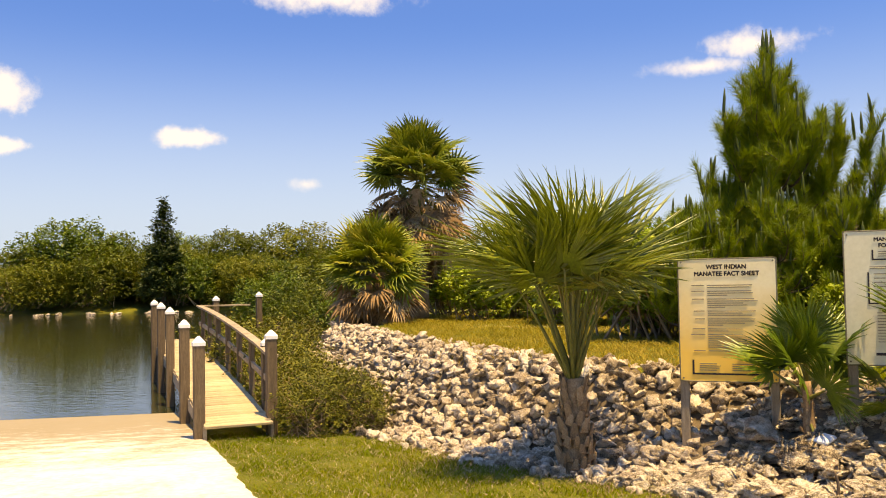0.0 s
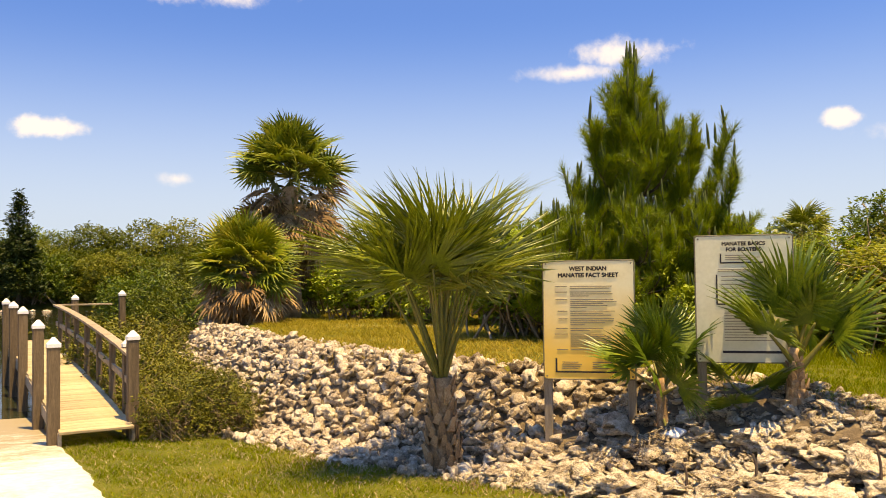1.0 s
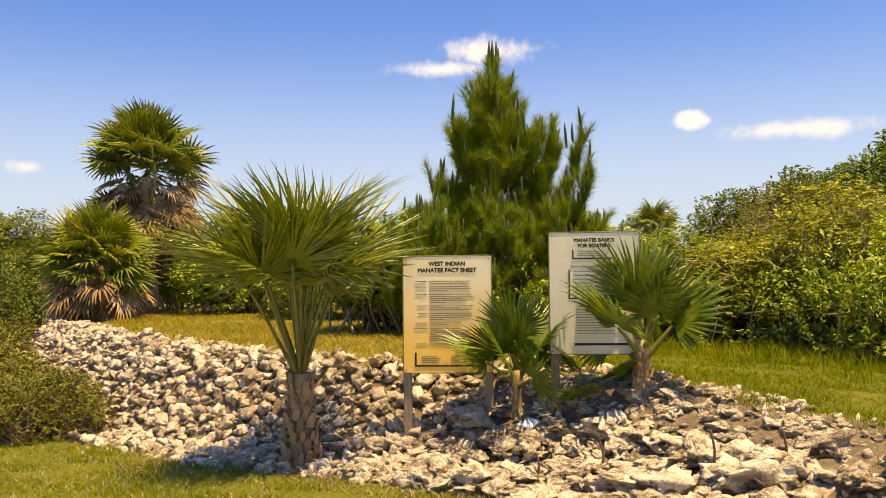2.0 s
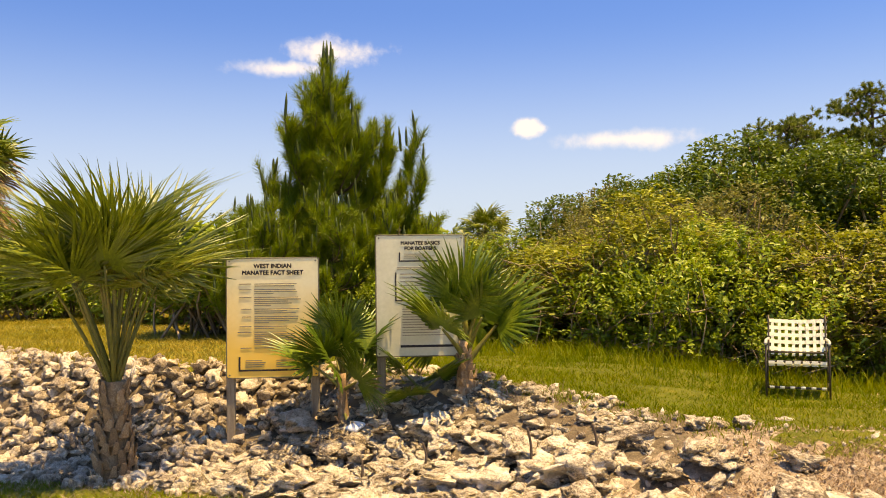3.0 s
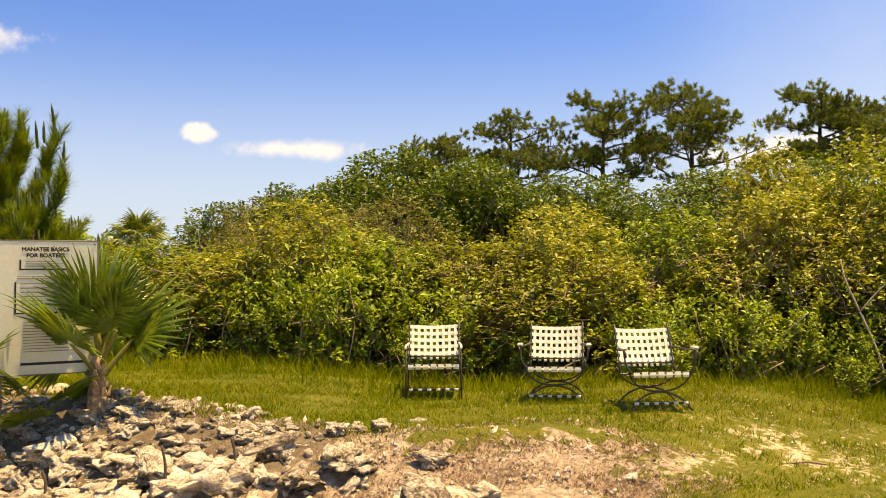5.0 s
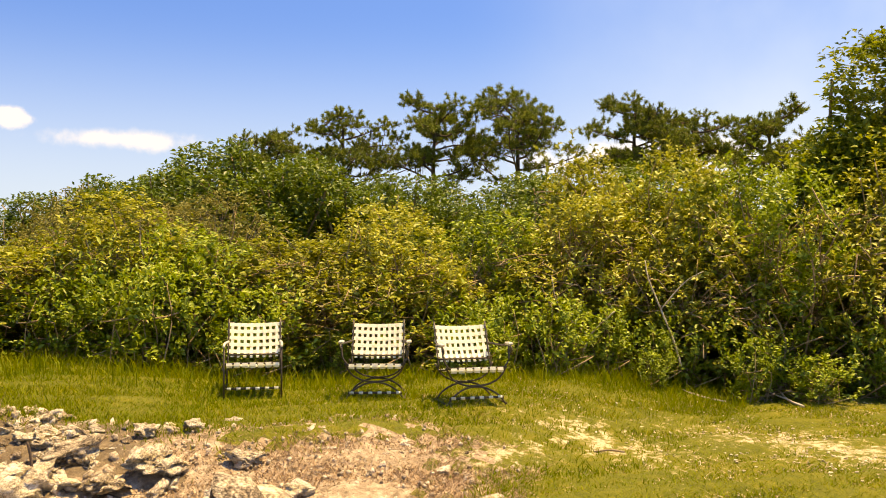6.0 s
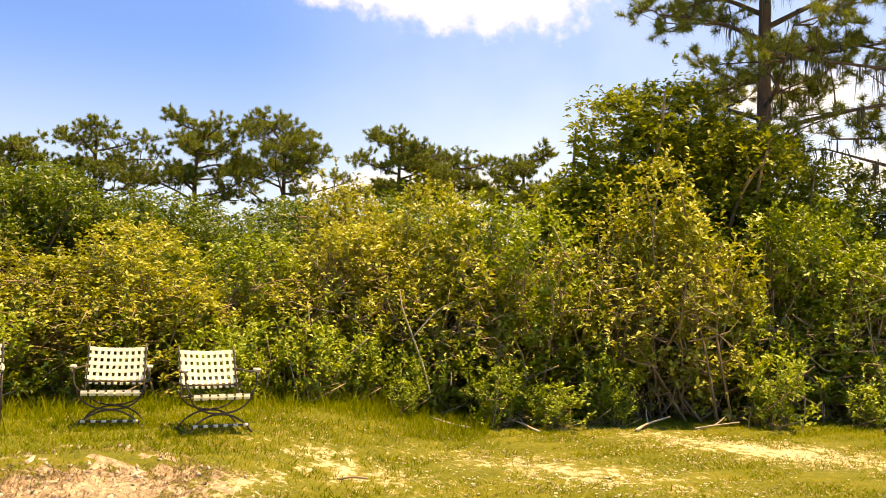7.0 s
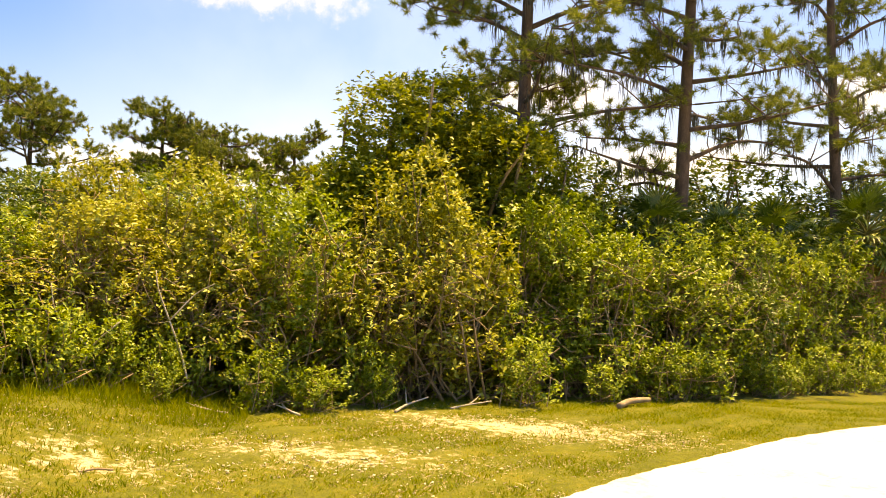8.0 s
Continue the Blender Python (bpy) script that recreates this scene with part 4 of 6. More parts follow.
big_pine = old_pine("tall_pine", 31, 14.5, 4.4, 3.7, 36, 0.21, 7, 0.3, 10, 0.19, 6, 0.015, clump=0.6, per_tuft=80)
tagged(big_pine, "tall mature pine with drooping limbs hung with grey moss", "pine tree", group="tall pines")
put(big_pine, 19.3, -6.75, 40)
big_pine_b = old_pine("tall_pine", 36, 15.0, 4.2, 3.5, 30, 0.2, 5, 0.2, 8, 0.2, 9, 0.015, clump=0.6, per_tuft=76)
tagged(big_pine_b, "tall mature pine with dead lower limbs and hanging moss", "pine tree", group="tall pines")
put(big_pine_b, 18.95, -10.5, 0)
again(big_pine_b, 19.6, -15.2, 200, 0.92)

# ---- the thicket ----
SHRUBS = []
# the last kind has shade painted in, as a darker leaf green
for i, (m, words) in enumerate([(M_LEAF_Y, "dense leafy shrub with yellow-green leaves and bare lower stems"), (M_LEAF, "dense leafy shrub with bright green leaves and bare lower stems"),
                                (M_LEAF_Y, "dense leafy shrub with yellowing leaves and grey twigs"), (M_LEAF, "dense leafy shrub with glossy green leaves"), (M_LEAF_G, "dense dark green shrub with shade put into its leaf colour")]):
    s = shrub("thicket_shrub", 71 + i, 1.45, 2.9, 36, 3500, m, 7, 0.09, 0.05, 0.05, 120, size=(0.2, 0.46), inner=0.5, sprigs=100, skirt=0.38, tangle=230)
    tagged(s, words, "shrub", group="shrubs of the thicket")
    SHRUBS.append(s)
HEDGE = arc([(8.6, 11.5), (8.9, 9.0), (9.3, 6.8), (9.9, 5.2), (11.2, 3.6), (12.2, 1.8), (12.8, 0.0), (13.2, -2.0), (13.7, -4.2), (14.4, -6.6), (15.0, -9.0), (16.2, -12), (18.5, -16), (21, -20)], 40)
run = np.concatenate([[0], np.cumsum(np.hypot(*np.diff(HEDGE, axis=0).T))])
r0 = np.random.default_rng(90)
# how high the thicket stands, along its run
TOP_AT = [-12, -9, -6, -4, -3, -1.5, -0.5, 0.6, 3.4, 5, 7, 9.5, 13, 20]
TOP_H = [1.5, 1.6, 1.8, 2.0, 2.35, 2.8, 3.2, 3.2, 3.75, 3.4, 3.2, 3.2, 3.5, 3.6]
first = set()


def thicket(kind_index, x, y, turn, size, tall=1.0):
    # kind 4 fills the shaded stretch; its darker leaves carry that shade
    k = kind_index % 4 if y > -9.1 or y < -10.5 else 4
    if y < -6.2 and k < 4:
        k = 1 if k % 2 else 3
    if y > 2.5 and k != 1:
        k = 0 if k == 0 else 2
    if k in first:
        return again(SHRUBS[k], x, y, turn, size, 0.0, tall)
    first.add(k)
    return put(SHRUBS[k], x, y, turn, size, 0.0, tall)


for i, d in enumerate(np.arange(0.2, run[-1] - 0.2, 1.4)):
    x, y = np.interp(d, run, HEDGE[:, 0]), np.interp(d, run, HEDGE[:, 1])
    low = float(np.interp(-y, TOP_AT, TOP_H)) / 2.75
    x, y = x + 0.55, y + 0.2
    thicket(i + (i // 3), x + r0.normal() * 0.2, y + r0.normal() * 0.15, r0.uniform(0, 360), r0.uniform(0.88, 1.08), low * r0.uniform(0.88, 1.06))
    if i % 3 == 1:
        continue
    thicket(i + 2, x + 1.5 + r0.normal() * 0.3, y + 0.5 + r0.normal() * 0.4, r0.uniform(0, 360), r0.uniform(0.9, 1.08), low * r0.uniform(0.98, 1.12))

# low growth along its foot
foot = shrub("foot_weed", 77, 0.42, 0.6, 10, 170, M_LEAF, 7, 0.065, 0.03, 0.05, 14, stem=0.008, sprigs=22)
tagged(foot, "low leafy weeds at the foot of the thicket", "weeds", group="weeds along the thicket")
put(foot, 10.7, 2.2)
for i, d in enumerate(np.arange(0.6, run[-1] - 6, 0.42)):
    x, y = np.interp(d, run, HEDGE[:, 0]), np.interp(d, run, HEDGE[:, 1])
    if -7.5 < y < -2.4 and i % 5:
        continue
    again(foot, x - 0.75 + r0.normal() * 0.2, y - 0.25 + r0.normal() * 0.2, r0.uniform(0, 360), r0.uniform(0.6, 1.35), 0.0, r0.uniform(0.8, 1.5))

# rougher growth behind it
# place, turn and size of each broadleaf tree
GREEN_AT = [(15.6, 11.2, 0, 0.83), (17.4, 9.8, 80, 1.05), (19.0, 8.8, 150, 0.99), (18.4, 11.8, 220, 1.05), (20.4, 6.6, 300, 0.88), (20.0, 3.8, 40, 0.89), (21.0, 1.2, 130, 0.96),
            (20.6, -1.4, 200, 0.88), (14.6, 13.6, 250, 0.7), (21.2, 10.2, 20, 1.08), (17.0, -0.6, 100, 0.79), (16.9, 2.6, 60, 0.82), (17.2, 5.6, 170, 0.79), (16.6, 14.0, 310, 0.86),
            (19.6, 13.6, 10, 1.01), (22.6, 8.2, 95, 0.97), (23.0, 11.8, 60, 1.17), (13.2, 14.6, 30, 0.62), (22.8, 4.6, 200, 0.97), (23.2, 2.2, 250, 1.06), (20.2, -11.6, 80, 1.12),
            (20.5, -18, 90, 1.0), (23, -7, 30, 1.0), (22.0, -9.8, 90, 1.35), (22.3, -13.5, 150, 1.4), (22.0, -16.5, 210, 1.4), (23.5, -20.5, 270, 1.25), (20.5, -8.4, 10, 0.95)]
dry = shrub("dry_thicket", 81, 1.7, 3.2, 14, 1500, M_LEAF_B, 6, 0.1, 0.045, 0.2, 140, stem=0.016)
tagged(dry, "half-dead brown and grey thicket of twigs with sparse leaves", "shrub", group="dry growth behind the thicket")
put(dry, 11.6, 9.6, 0, 0.7)
for x, y, tr, s in [(12.4, 7.6, 70, 0.82), (10.6, 12.0, 130, 0.6), (13.9, 9.0, 20, 0.8), (14.8, 12.3, 200, 1.0), (13.0, 10.8, 300, 0.7)]:
    again(dry, x, y, tr, s)
green = shrub("broadleaf_tree", 83, 2.1, 4.4, 24, 3600, M_LEAF_G, 6, 0.13, 0.07, 0.15, 40, size=(0.25, 0.5), stem=0.05)
tagged(green, "dense dark green broadleaf tree behind the thicket", "tree", group="broadleaf trees")
put(green, GREEN_AT[0][0], GREEN_AT[0][1], GREEN_AT[0][2], GREEN_AT[0][3])
for x, y, tr, s in GREEN_AT[1:]:
    again(green, x, y, tr, s)
oak = shrub("oak_tree", 87, 2.3, 5.6, 40, 15000, M_OAK, 7, 0.11, 0.06, 0.15, 50, size=(0.28, 0.46), stem=0.06, inner=0.4)
tagged(oak, "large round dark green oak standing above the thicket", "tree", group="oaks")
put(oak, 17.2, -4.3, 0, 1.14)
again(oak, 18.4, -5.6, 140, 1.05)
again(oak, 17.8, -3.5, 250, 0.86)
again(oak, 19.0, -7.6, 60, 0.78)

# ---- far shore ----
MANG = []
for i in range(3):
    s = shrub("mangrove", 101 + i, 4.2, 6.0, 34, 4200, (M_MANG, M_LEAF_G, M_MANG)[i], 4, 0.24, 0.15, 0.0, 8, size=(0.2, 0.42), stem=0.06, inner=0.45)
    tagged(s, "rounded green mangrove on the far bank of the water", "mangrove", group="mangroves on the far bank")
    MANG.append(s)
r1 = np.random.default_rng(5)
spots = []
for i in range(26):
    x = -62 + i * 3.6
    spots.append((x + r1.normal(), 80 + r1.normal() * 1.2, r1.uniform(0.55, 0.8)))
    if x > -24:
        spots.append((x + 1.5 + r1.normal(), 88 + r1.normal() * 2, r1.uniform(0.9, 1.3)))
        spots.append((x - 0.5 + r1.normal(), 84 + r1.normal(), r1.uniform(0.7, 0.95)))
spots += [(0.5, 47, 0.62), (3.5, 44, 0.6), (-1.0, 52, 0.72), (6.5, 41, 0.6), (3.0, 55, 0.95), (9.0, 46, 0.7), (12, 52, 0.9), (8, 60, 1.0), (16, 47, 0.9), (20, 42, 0.8), (15, 36, 0.6), (5.5, 33, 0.4), (8.5, 31, 0.45), (12, 29, 0.5), (3.9, 36, 0.4)]
for i, (x, y, s) in enumerate(spots):
    if i < 3:
        put(MANG[i], x, y, r1.uniform(0, 360), s, 0.3)
    else:
        again(MANG[int(r1.integers(3))], x, y, r1.uniform(0, 360), s, 0.55)
r2 = np.random.default_rng(44)
cedar = new("dark_conifer")
tiers = np.repeat(np.linspace(0.1, 1.0, 13), 6)
turn_c = np.arange(len(tiers)) * 1.07 + r2.normal(size=len(tiers)) * 0.3
out_c = 2.0 * (1.0 - tiers) ** 0.8 * r2.uniform(0.35, 1.1, len(tiers))
cc = np.stack([out_c * np.cos(turn_c), out_c * np.sin(turn_c), tiers * 8.6 + r2.normal(size=len(tiers)) * 0.2], 1)
(v, f), _ = crown_leaves(r2, cc, 0.2 + 0.5 * (1 - tiers), 3400, 4, 0.36, 0.12, inner=0.5)
child("crown", mesh_of("crown", v, f, M_NEEDLE_D), cedar)
v, f = tube([(0, 0, -0.5), (0.05, 0, 4), (0, 0, 8.6)], [0.2, 0.14, 0.04], 7)
child("trunk", mesh_of("trunk", v, f, M_BARK), cedar, "dark straight trunk")
tagged(cedar, "dark pointed conifer among the mangroves across the water", "conifer")
put(cedar, -10.4, 79)
again(MANG[1], -20.5, 84, 40, 1.3, 0.5)
again(MANG[1], -17.0, 86, 140, 1.2, 0.5)

# ---- by the dock and on the upper lawn ----
near_mang = shrub("mangrove_bush", 111, 1.05, 1.08, 20, 1300, M_BUSH, 7, 0.066, 0.033, 0.03, 80, size=(0.18, 0.42), inner=0.5, stem=0.012, sprigs=40)
tagged(near_mang, "low green mangrove bush growing beside the boardwalk", "mangrove", group="bushes beside the boardwalk")
put(near_mang, 0.25, 12.6, 0, 0.82)
for x, y, tr, s in [(0.35, 14.0, 70, 0.72), (-0.2, 14.0, 150, 0.85), (-0.4, 15.6, 220, 1.1), (-0.8, 17.8, 290, 1.3), (-0.15, 15.4, 40, 0.9), (-1.2, 20.0, 100, 1.5), (-1.3, 21.8, 180, 1.6), (-1.6, 23.2, 30, 1.6), (-0.65, 16.8, 60, 1.15), (-0.4, 24.5, 90, 1.5), (0.5, 13.2, 310, 0.75), (-1.0, 19.0, 10, 1.3), (0.75, 12.0, 250, 0.62), (-0.05, 11.95, 330, 0.62), (-0.2, 12.9, 20, 0.7), (0.8, 13.0, 200, 0.6)]:
    again(near_mang, x, y, tr, s)
lawn_bush = shrub("wild_bush", 113, 0.8, 1.1, 9, 900, M_LEAF, 7, 0.1, 0.05, 0.08, 25)
tagged(lawn_bush, "wild bright green bush at the edge of the upper lawn", "shrub", group="bushes on the upper lawn")
put(lawn_bush, 4.6, 21.5, 0, 1.1)
for x, y, tr, s in [(5.6, 22.5, 60, 1.5), (6.5, 20.8, 120, 1.3), (7.0, 17.0, 190, 1.35), (6.2, 18.8, 250, 1.4), (7.9, 15.2, 310, 1.3), (8.9, 14.0, 20, 1.5), (9.6, 12.6, 80, 1.5), (8.4, 18.0, 140, 1.9), (10.5, 15.5, 200, 2.0), (6.6, 13.6, 20, 1.0), (5.7, 13.4, 70, 1.5), (6.5, 11.6, 130, 0.8), (8.9, 10.6, 10, 1.0), (4.2, 25, 50, 1.6), (8, 24, 80, 2.0)]:
    again(lawn_bush, x, y, tr, s)

# ---- the boardwalk ----
DOCK_AT, DOCK_TURN = Vector((-1.05, 11.7, 0)), 11.2
along_dock = Vector((-math.sin(radians(DOCK_TURN)), math.cos(radians(DOCK_TURN)), 0))
across_dock = Vector((math.cos(radians(DOCK_TURN)), math.sin(radians(DOCK_TURN)), 0))


def deck_z(s):
    return -0.2 + 0.085 * s - 0.003 * s * s


def on_dock(s, off, z):
    return DOCK_AT + along_dock * s + across_dock * off + Vector((0, 0, z))


dock = tagged(new("boardwalk"), "weathered wooden boardwalk with a handrail leading over the water", "dock")
BOARD = box_mesh("plank", (0.94, 0.134, 0.04), M_WOOD, 0.006)
rb = random.Random(3)
for i in range(68):
    s = 0.07 + i * 0.15
    tilt = math.degrees(math.atan(0.085 - 0.006 * s))
    p = on_dock(s, rb.uniform(-0.008, 0.008), deck_z(s) + rb.uniform(-0.003, 0.003))
    child("plank", BOARD, dock, "", Matrix.Translation(p) @ pose(0, 0, 0, tilt, 0, DOCK_TURN + rb.uniform(-0.4, 0.4)))
for off in (-0.46, 0.46):
    path = [on_dock(s, off, deck_z(s) - 0.12) for s in np.linspace(0.05, 10.2, 8)]
    bmj = bmesh.new()
    rows = []
    for q in path:
        rows.append([bmj.verts.new(q + across_dock * a + Vector((0, 0, b))) for a, b in ((-0.02, -0.09), (0.02, -0.09), (0.02, 0.09), (-0.02, 0.09))])
    for a, b in zip(rows, rows[1:]):
        for j in range(4):
            bmj.faces.new((a[j], a[(j + 1) % 4], b[(j + 1) % 4], b[j]))
    bmj.faces.new(rows[0][::-1])
    bmj.faces.new(rows[-1])
    part("joist", bmj, M_RAIL, dock)


def piling_with_cap(at, top, foot, width, cap=True):
    h = top - foot
    post = child("post", box_mesh("post", (width, width, h), M_PILE, 0.012, (0, 0, h / 2)), dock, "", Matrix.Translation((at.x, at.y, foot)) @ pose(0, 0, 0, 0, 0, DOCK_TURN))
    if cap:
        bmc = bmesh.new()
        bmesh.ops.create_cone(bmc, cap_ends=True, segments=4, radius1=width * 0.80, radius2=width * 0.16, depth=width * 0.55,
                              matrix=Matrix.Translation((0, 0, h + 0.03 + width * 0.275)) @ Matrix.Rotation(radians(45), 4, "Z"))
        bmesh.ops.create_cube(bmc, size=1.0, matrix=Matrix.Translation((0, 0, h + 0.01)) @ Matrix.Diagonal((width * 1.13, width * 1.13, 0.05, 1)))
        part("cap", bmc, M_CAP, post, "white pyramid cap")
    return post


for s, top in ((0.25, 0.98), (2.3, 1.14), (5.1, 1.28), (7.4, 1.33), (9.6, 1.36)):
    piling_with_cap(on_dock(s, -0.52, 0), top - 0.05, -1.5, 0.155)
piling_with_cap(on_dock(0.3, 0.5, 0), 0.98, -0.7, 0.15)
piling_with_cap(on_dock(1.1, 0.56, 0), 0.83, -0.9, 0.11)
for s in (2.2, 3.5, 4.9, 6.3, 7.7, 9.0):
    piling_with_cap(on_dock(s, 0.54, 0), deck_z(s) + 0.86, -1.3, 0.09, False)
rail_pts = [on_dock(s, 0.54, deck_z(s) + 0.90 - 0.02 * (s < 1)) for s in (0.35, 1.5, 2.8, 4.2, 5.6, 7.0, 8.4, 9.7)]
for lift, half_w, half_h, name in ((0.0, 0.075, 0.02, "handrail"), (-0.42, 0.02, 0.045, "mid_rail")):
    bmr = bmesh.new()
    rows = [[bmr.verts.new(q + across_dock * a * half_w + Vector((0, 0, lift + b * half_h))) for a, b in ((-1, -1), (1, -1), (1, 1), (-1, 1))] for q in rail_pts]
    for a, b in zip(rows, rows[1:]):
        for j in range(4):
            bmr.faces.new((a[j], a[(j + 1) % 4], b[(j + 1) % 4], b[j]))
    bmr.faces.new(rows[0][::-1])
    bmr.faces.new(rows[-1])
    part(name, bmr, M_RAIL, dock)
# the cross walk at its end
for off, top in ((1.05, 1.36), (2.15, 1.44)):
    piling_with_cap(on_dock(10.6, off, 0), top, -1.6, 0.15)
child("handrail", box_mesh("handrail", (1.3, 0.14, 0.04), M_RAIL, 0.006), dock, "", Matrix.Translation(on_dock(9.75, 1.12, deck_z(9.7) + 0.9)) @ pose(0, 0, 0, 0, 0, DOCK_TURN))
child("platform", box_mesh("platform", (2.7, 1.0, 0.05), M_WOOD, 0.008), dock, "", Matrix.Translation(on_dock(10.6, 0.85, deck_z(10.2) - 0.01)) @ pose(0, 0, 0, 0, 0, DOCK_TURN))


# ---- the signs ----
def lettering(text, size, material, parent, x, z, bold=0.0, name="lettering"):
    cu = bpy.data.curves.new("lettering", "FONT")
    cu.body, cu.size, cu.align_x = text, size, "CENTER"
    tmp = bpy.data.objects.new("tmp", cu)
    me = bpy.data.meshes.new_from_object(tmp)
    bpy.data.objects.remove(tmp)
    v = np.array([w.co[:] for w in me.vertices])
    me.calc_loop_triangles()
    f = np.array([t.vertices[:] for t in me.loop_triangles])
    bold_copies = [(v + [bold * math.cos(k * 1.57), bold * math.sin(k * 1.57), 0.0002 * k], f) for k in range(4)]
    me = mesh_of(name, *joined(bold_copies), material)
    return child(name, me, parent, "", pose(x, -0.004, z, 90, 0, 0))


def printed_bar(parent, x0, x1, z, h, material, name="printed_line"):
    return child(name, box_mesh(name, (x1 - x0, 0.003, h), material, 0, ((x0 + x1) / 2, -0.0025, z)), parent)


def notice(name, label, corner, turn, w, h, face, foot_drop, posts):
    """A board on posts; local x along the board, z up, its face towards -y; the origin is the lower left corner of the board."""
    thing = tagged(new(name), label, "sign", group="notice boards on the rock bank")
    thing.matrix_basis = Matrix.Translation((corner[0], corner[1], corner[2] - h)) @ pose(0, 0, 0, 0, 0, turn)
    bmb = bmesh.new()
    bmesh.ops.create_cube(bmb, size=1.0, matrix=Matrix.Translation((w / 2, 0.012, h / 2)) @ Matrix.Diagonal((w - 0.012, 0.022, h - 0.012, 1)))
    bmesh.ops.bevel(bmb, geom=[e for e in bmb.edges if abs(e.verts[0].co.y - e.verts[1].co.y) > 0.01], offset=0.008, segments=2, affect="EDGES")
    board = part("board", bmb, face, thing)
    for a, b, s in (((0, 0), (w, 0), 0), ((0, h), (w, h), 0), ((0, 0), (0, h), 1), ((w, 0), (w, h), 1)):
        size = (w - 0.024, 0.03, 0.012) if not s else (0.012, 0.03, h)
        child("edge_strip", box_mesh("edge_strip", size, M_EDGE, 0.003, ((a[0] + b[0]) / 2, 0.012, (a[1] + b[1]) / 2)), thing, "thin dark edging")
    for px, pz in ((0.03, h - 0.03), (w - 0.03, h - 0.03), (0.03, 0.03), (w - 0.03, 0.03)):
        bs = bmesh.new()
        bmesh.ops.create_cone(bs, cap_ends=True, segments=10, radius1=0.009, radius2=0.007, depth=0.008, matrix=Matrix.Translation((px, -0.003, pz)) @ Matrix.Rotation(radians(90), 4, "X"))
        part("bolt", bs, M_EDGE, board)
    for px in posts:
        child("post", box_mesh("post", (0.085, 0.085, h * 0.9 + foot_drop), M_POST, 0.008, (px, 0.07, (h * 0.9 - foot_drop) / 2)), thing, "square weathered timber post")
    return thing, board


sign_a, board_a = notice("fact_sheet_sign", "cream fact sheet board, yellowed below, on timber posts", (3.466, 7.435, 1.935), -32.2, 0.93, 1.22, M_SIGN, 1.15, (0.035, 0.89))
lettering("WEST INDIAN", 0.06, M_INK, board_a, 0.465, 1.118, 0.0034)
lettering("MANATEE FACT SHEET", 0.06, M_INK, board_a, 0.465, 1.05, 0.0034)
rs = random.Random(11)
z = 0.955
for k, rows in enumerate((2, 3, 5, 3, 4, 2, 7, 1)):
    printed_bar(board_a, 0.10 + rs.uniform(0, 0.06), 0.25, z, 0.009, M_INK_F, "heading_line")
    for j in range(rows):
        printed_bar(board_a, 0.28, rs.uniform(0.6, 0.79) if j < rows - 1 else rs.uniform(0.42, 0.7), z, 0.008, M_INK_F)
        z -= 0.0205
    z -= 0.017
printed_bar(board_a, 0.12, 0.75, 0.075, 0.017, M_INK, "box_shadow")
child("box_shadow", box_mesh("box_shadow", (0.018, 0.003, 0.13), M_INK, 0, (0.129, -0.0025, 0.1488)), board_a)
for j in range(4):
    printed_bar(board_a, 0.19, 0.34 + 0.05 * rs.random(), 0.175 - j * 0.021, 0.008, M_INK_F)
    printed_bar(board_a, 0.5, 0.66 + 0.05 * rs.random(), 0.175 - j * 0.021, 0.008, M_INK_F)

sign_b, board_b = notice("boaters_sign", "pale notice board for boaters on timber posts behind a palm", (4.559, 6.335, 2.146), -32.2, 0.89, 1.21, M_SIGN_PALE, 1.0, (0.05, 0.85))
lettering("MANATEE BASICS", 0.05, M_INK, board_b, 0.445, 1.115, 0.0028)
lettering("FOR BOATERS", 0.05, M_INK, board_b, 0.445, 1.06, 0.0028)
for (x0, x1, z0, z1, t) in ((0.23, 0.62, 0.95, 1.03, 0.014), (0.19, 0.66, 0.555, 0.83, 0.014)):
    printed_bar(board_b, x0, x1, z0, t, M_INK, "box_shadow")
    child("box_shadow", box_mesh("box_shadow", (t, 0.003, z1 - z0), M_INK, 0, (x0 + t / 2, -0.0025, (z0 + z1) / 2 + t / 2 + 0.0005)), board_b)
for j in range(3):
    printed_bar(board_b, 0.28, 0.5 + 0.12 * rs.random(), 1.02 - j * 0.02, 0.007, M_INK_F)
for j in range(6):
    printed_bar(board_b, 0.24, 0.42 + 0.2 * rs.random(), 0.82 - j * 0.038, 0.008, M_INK_F)
printed_bar(board_b, 0.21, 0.7, 0.885, 0.007, M_INK_F)
printed_bar(board_b, 0.21, 0.66, 0.87, 0.007, M_INK_F)
for j in range(11):
    printed_bar(board_b, 0.26, 0.6 + 0.12 * rs.random(), 0.47 - j * 0.026, 0.007, M_INK_F)
printed_bar(board_b, 0.24, 0.81, 0.1, 0.024, M_INK, "printed_band")


# ---- the strap chairs ----
def tube_part(name, pts, rad, parent, material=M_TUBE, sides=8, label=""):
    v, f = tube(pts, rad, sides)
    return child(name, mesh_of(name, v, f, material, True), parent, label)


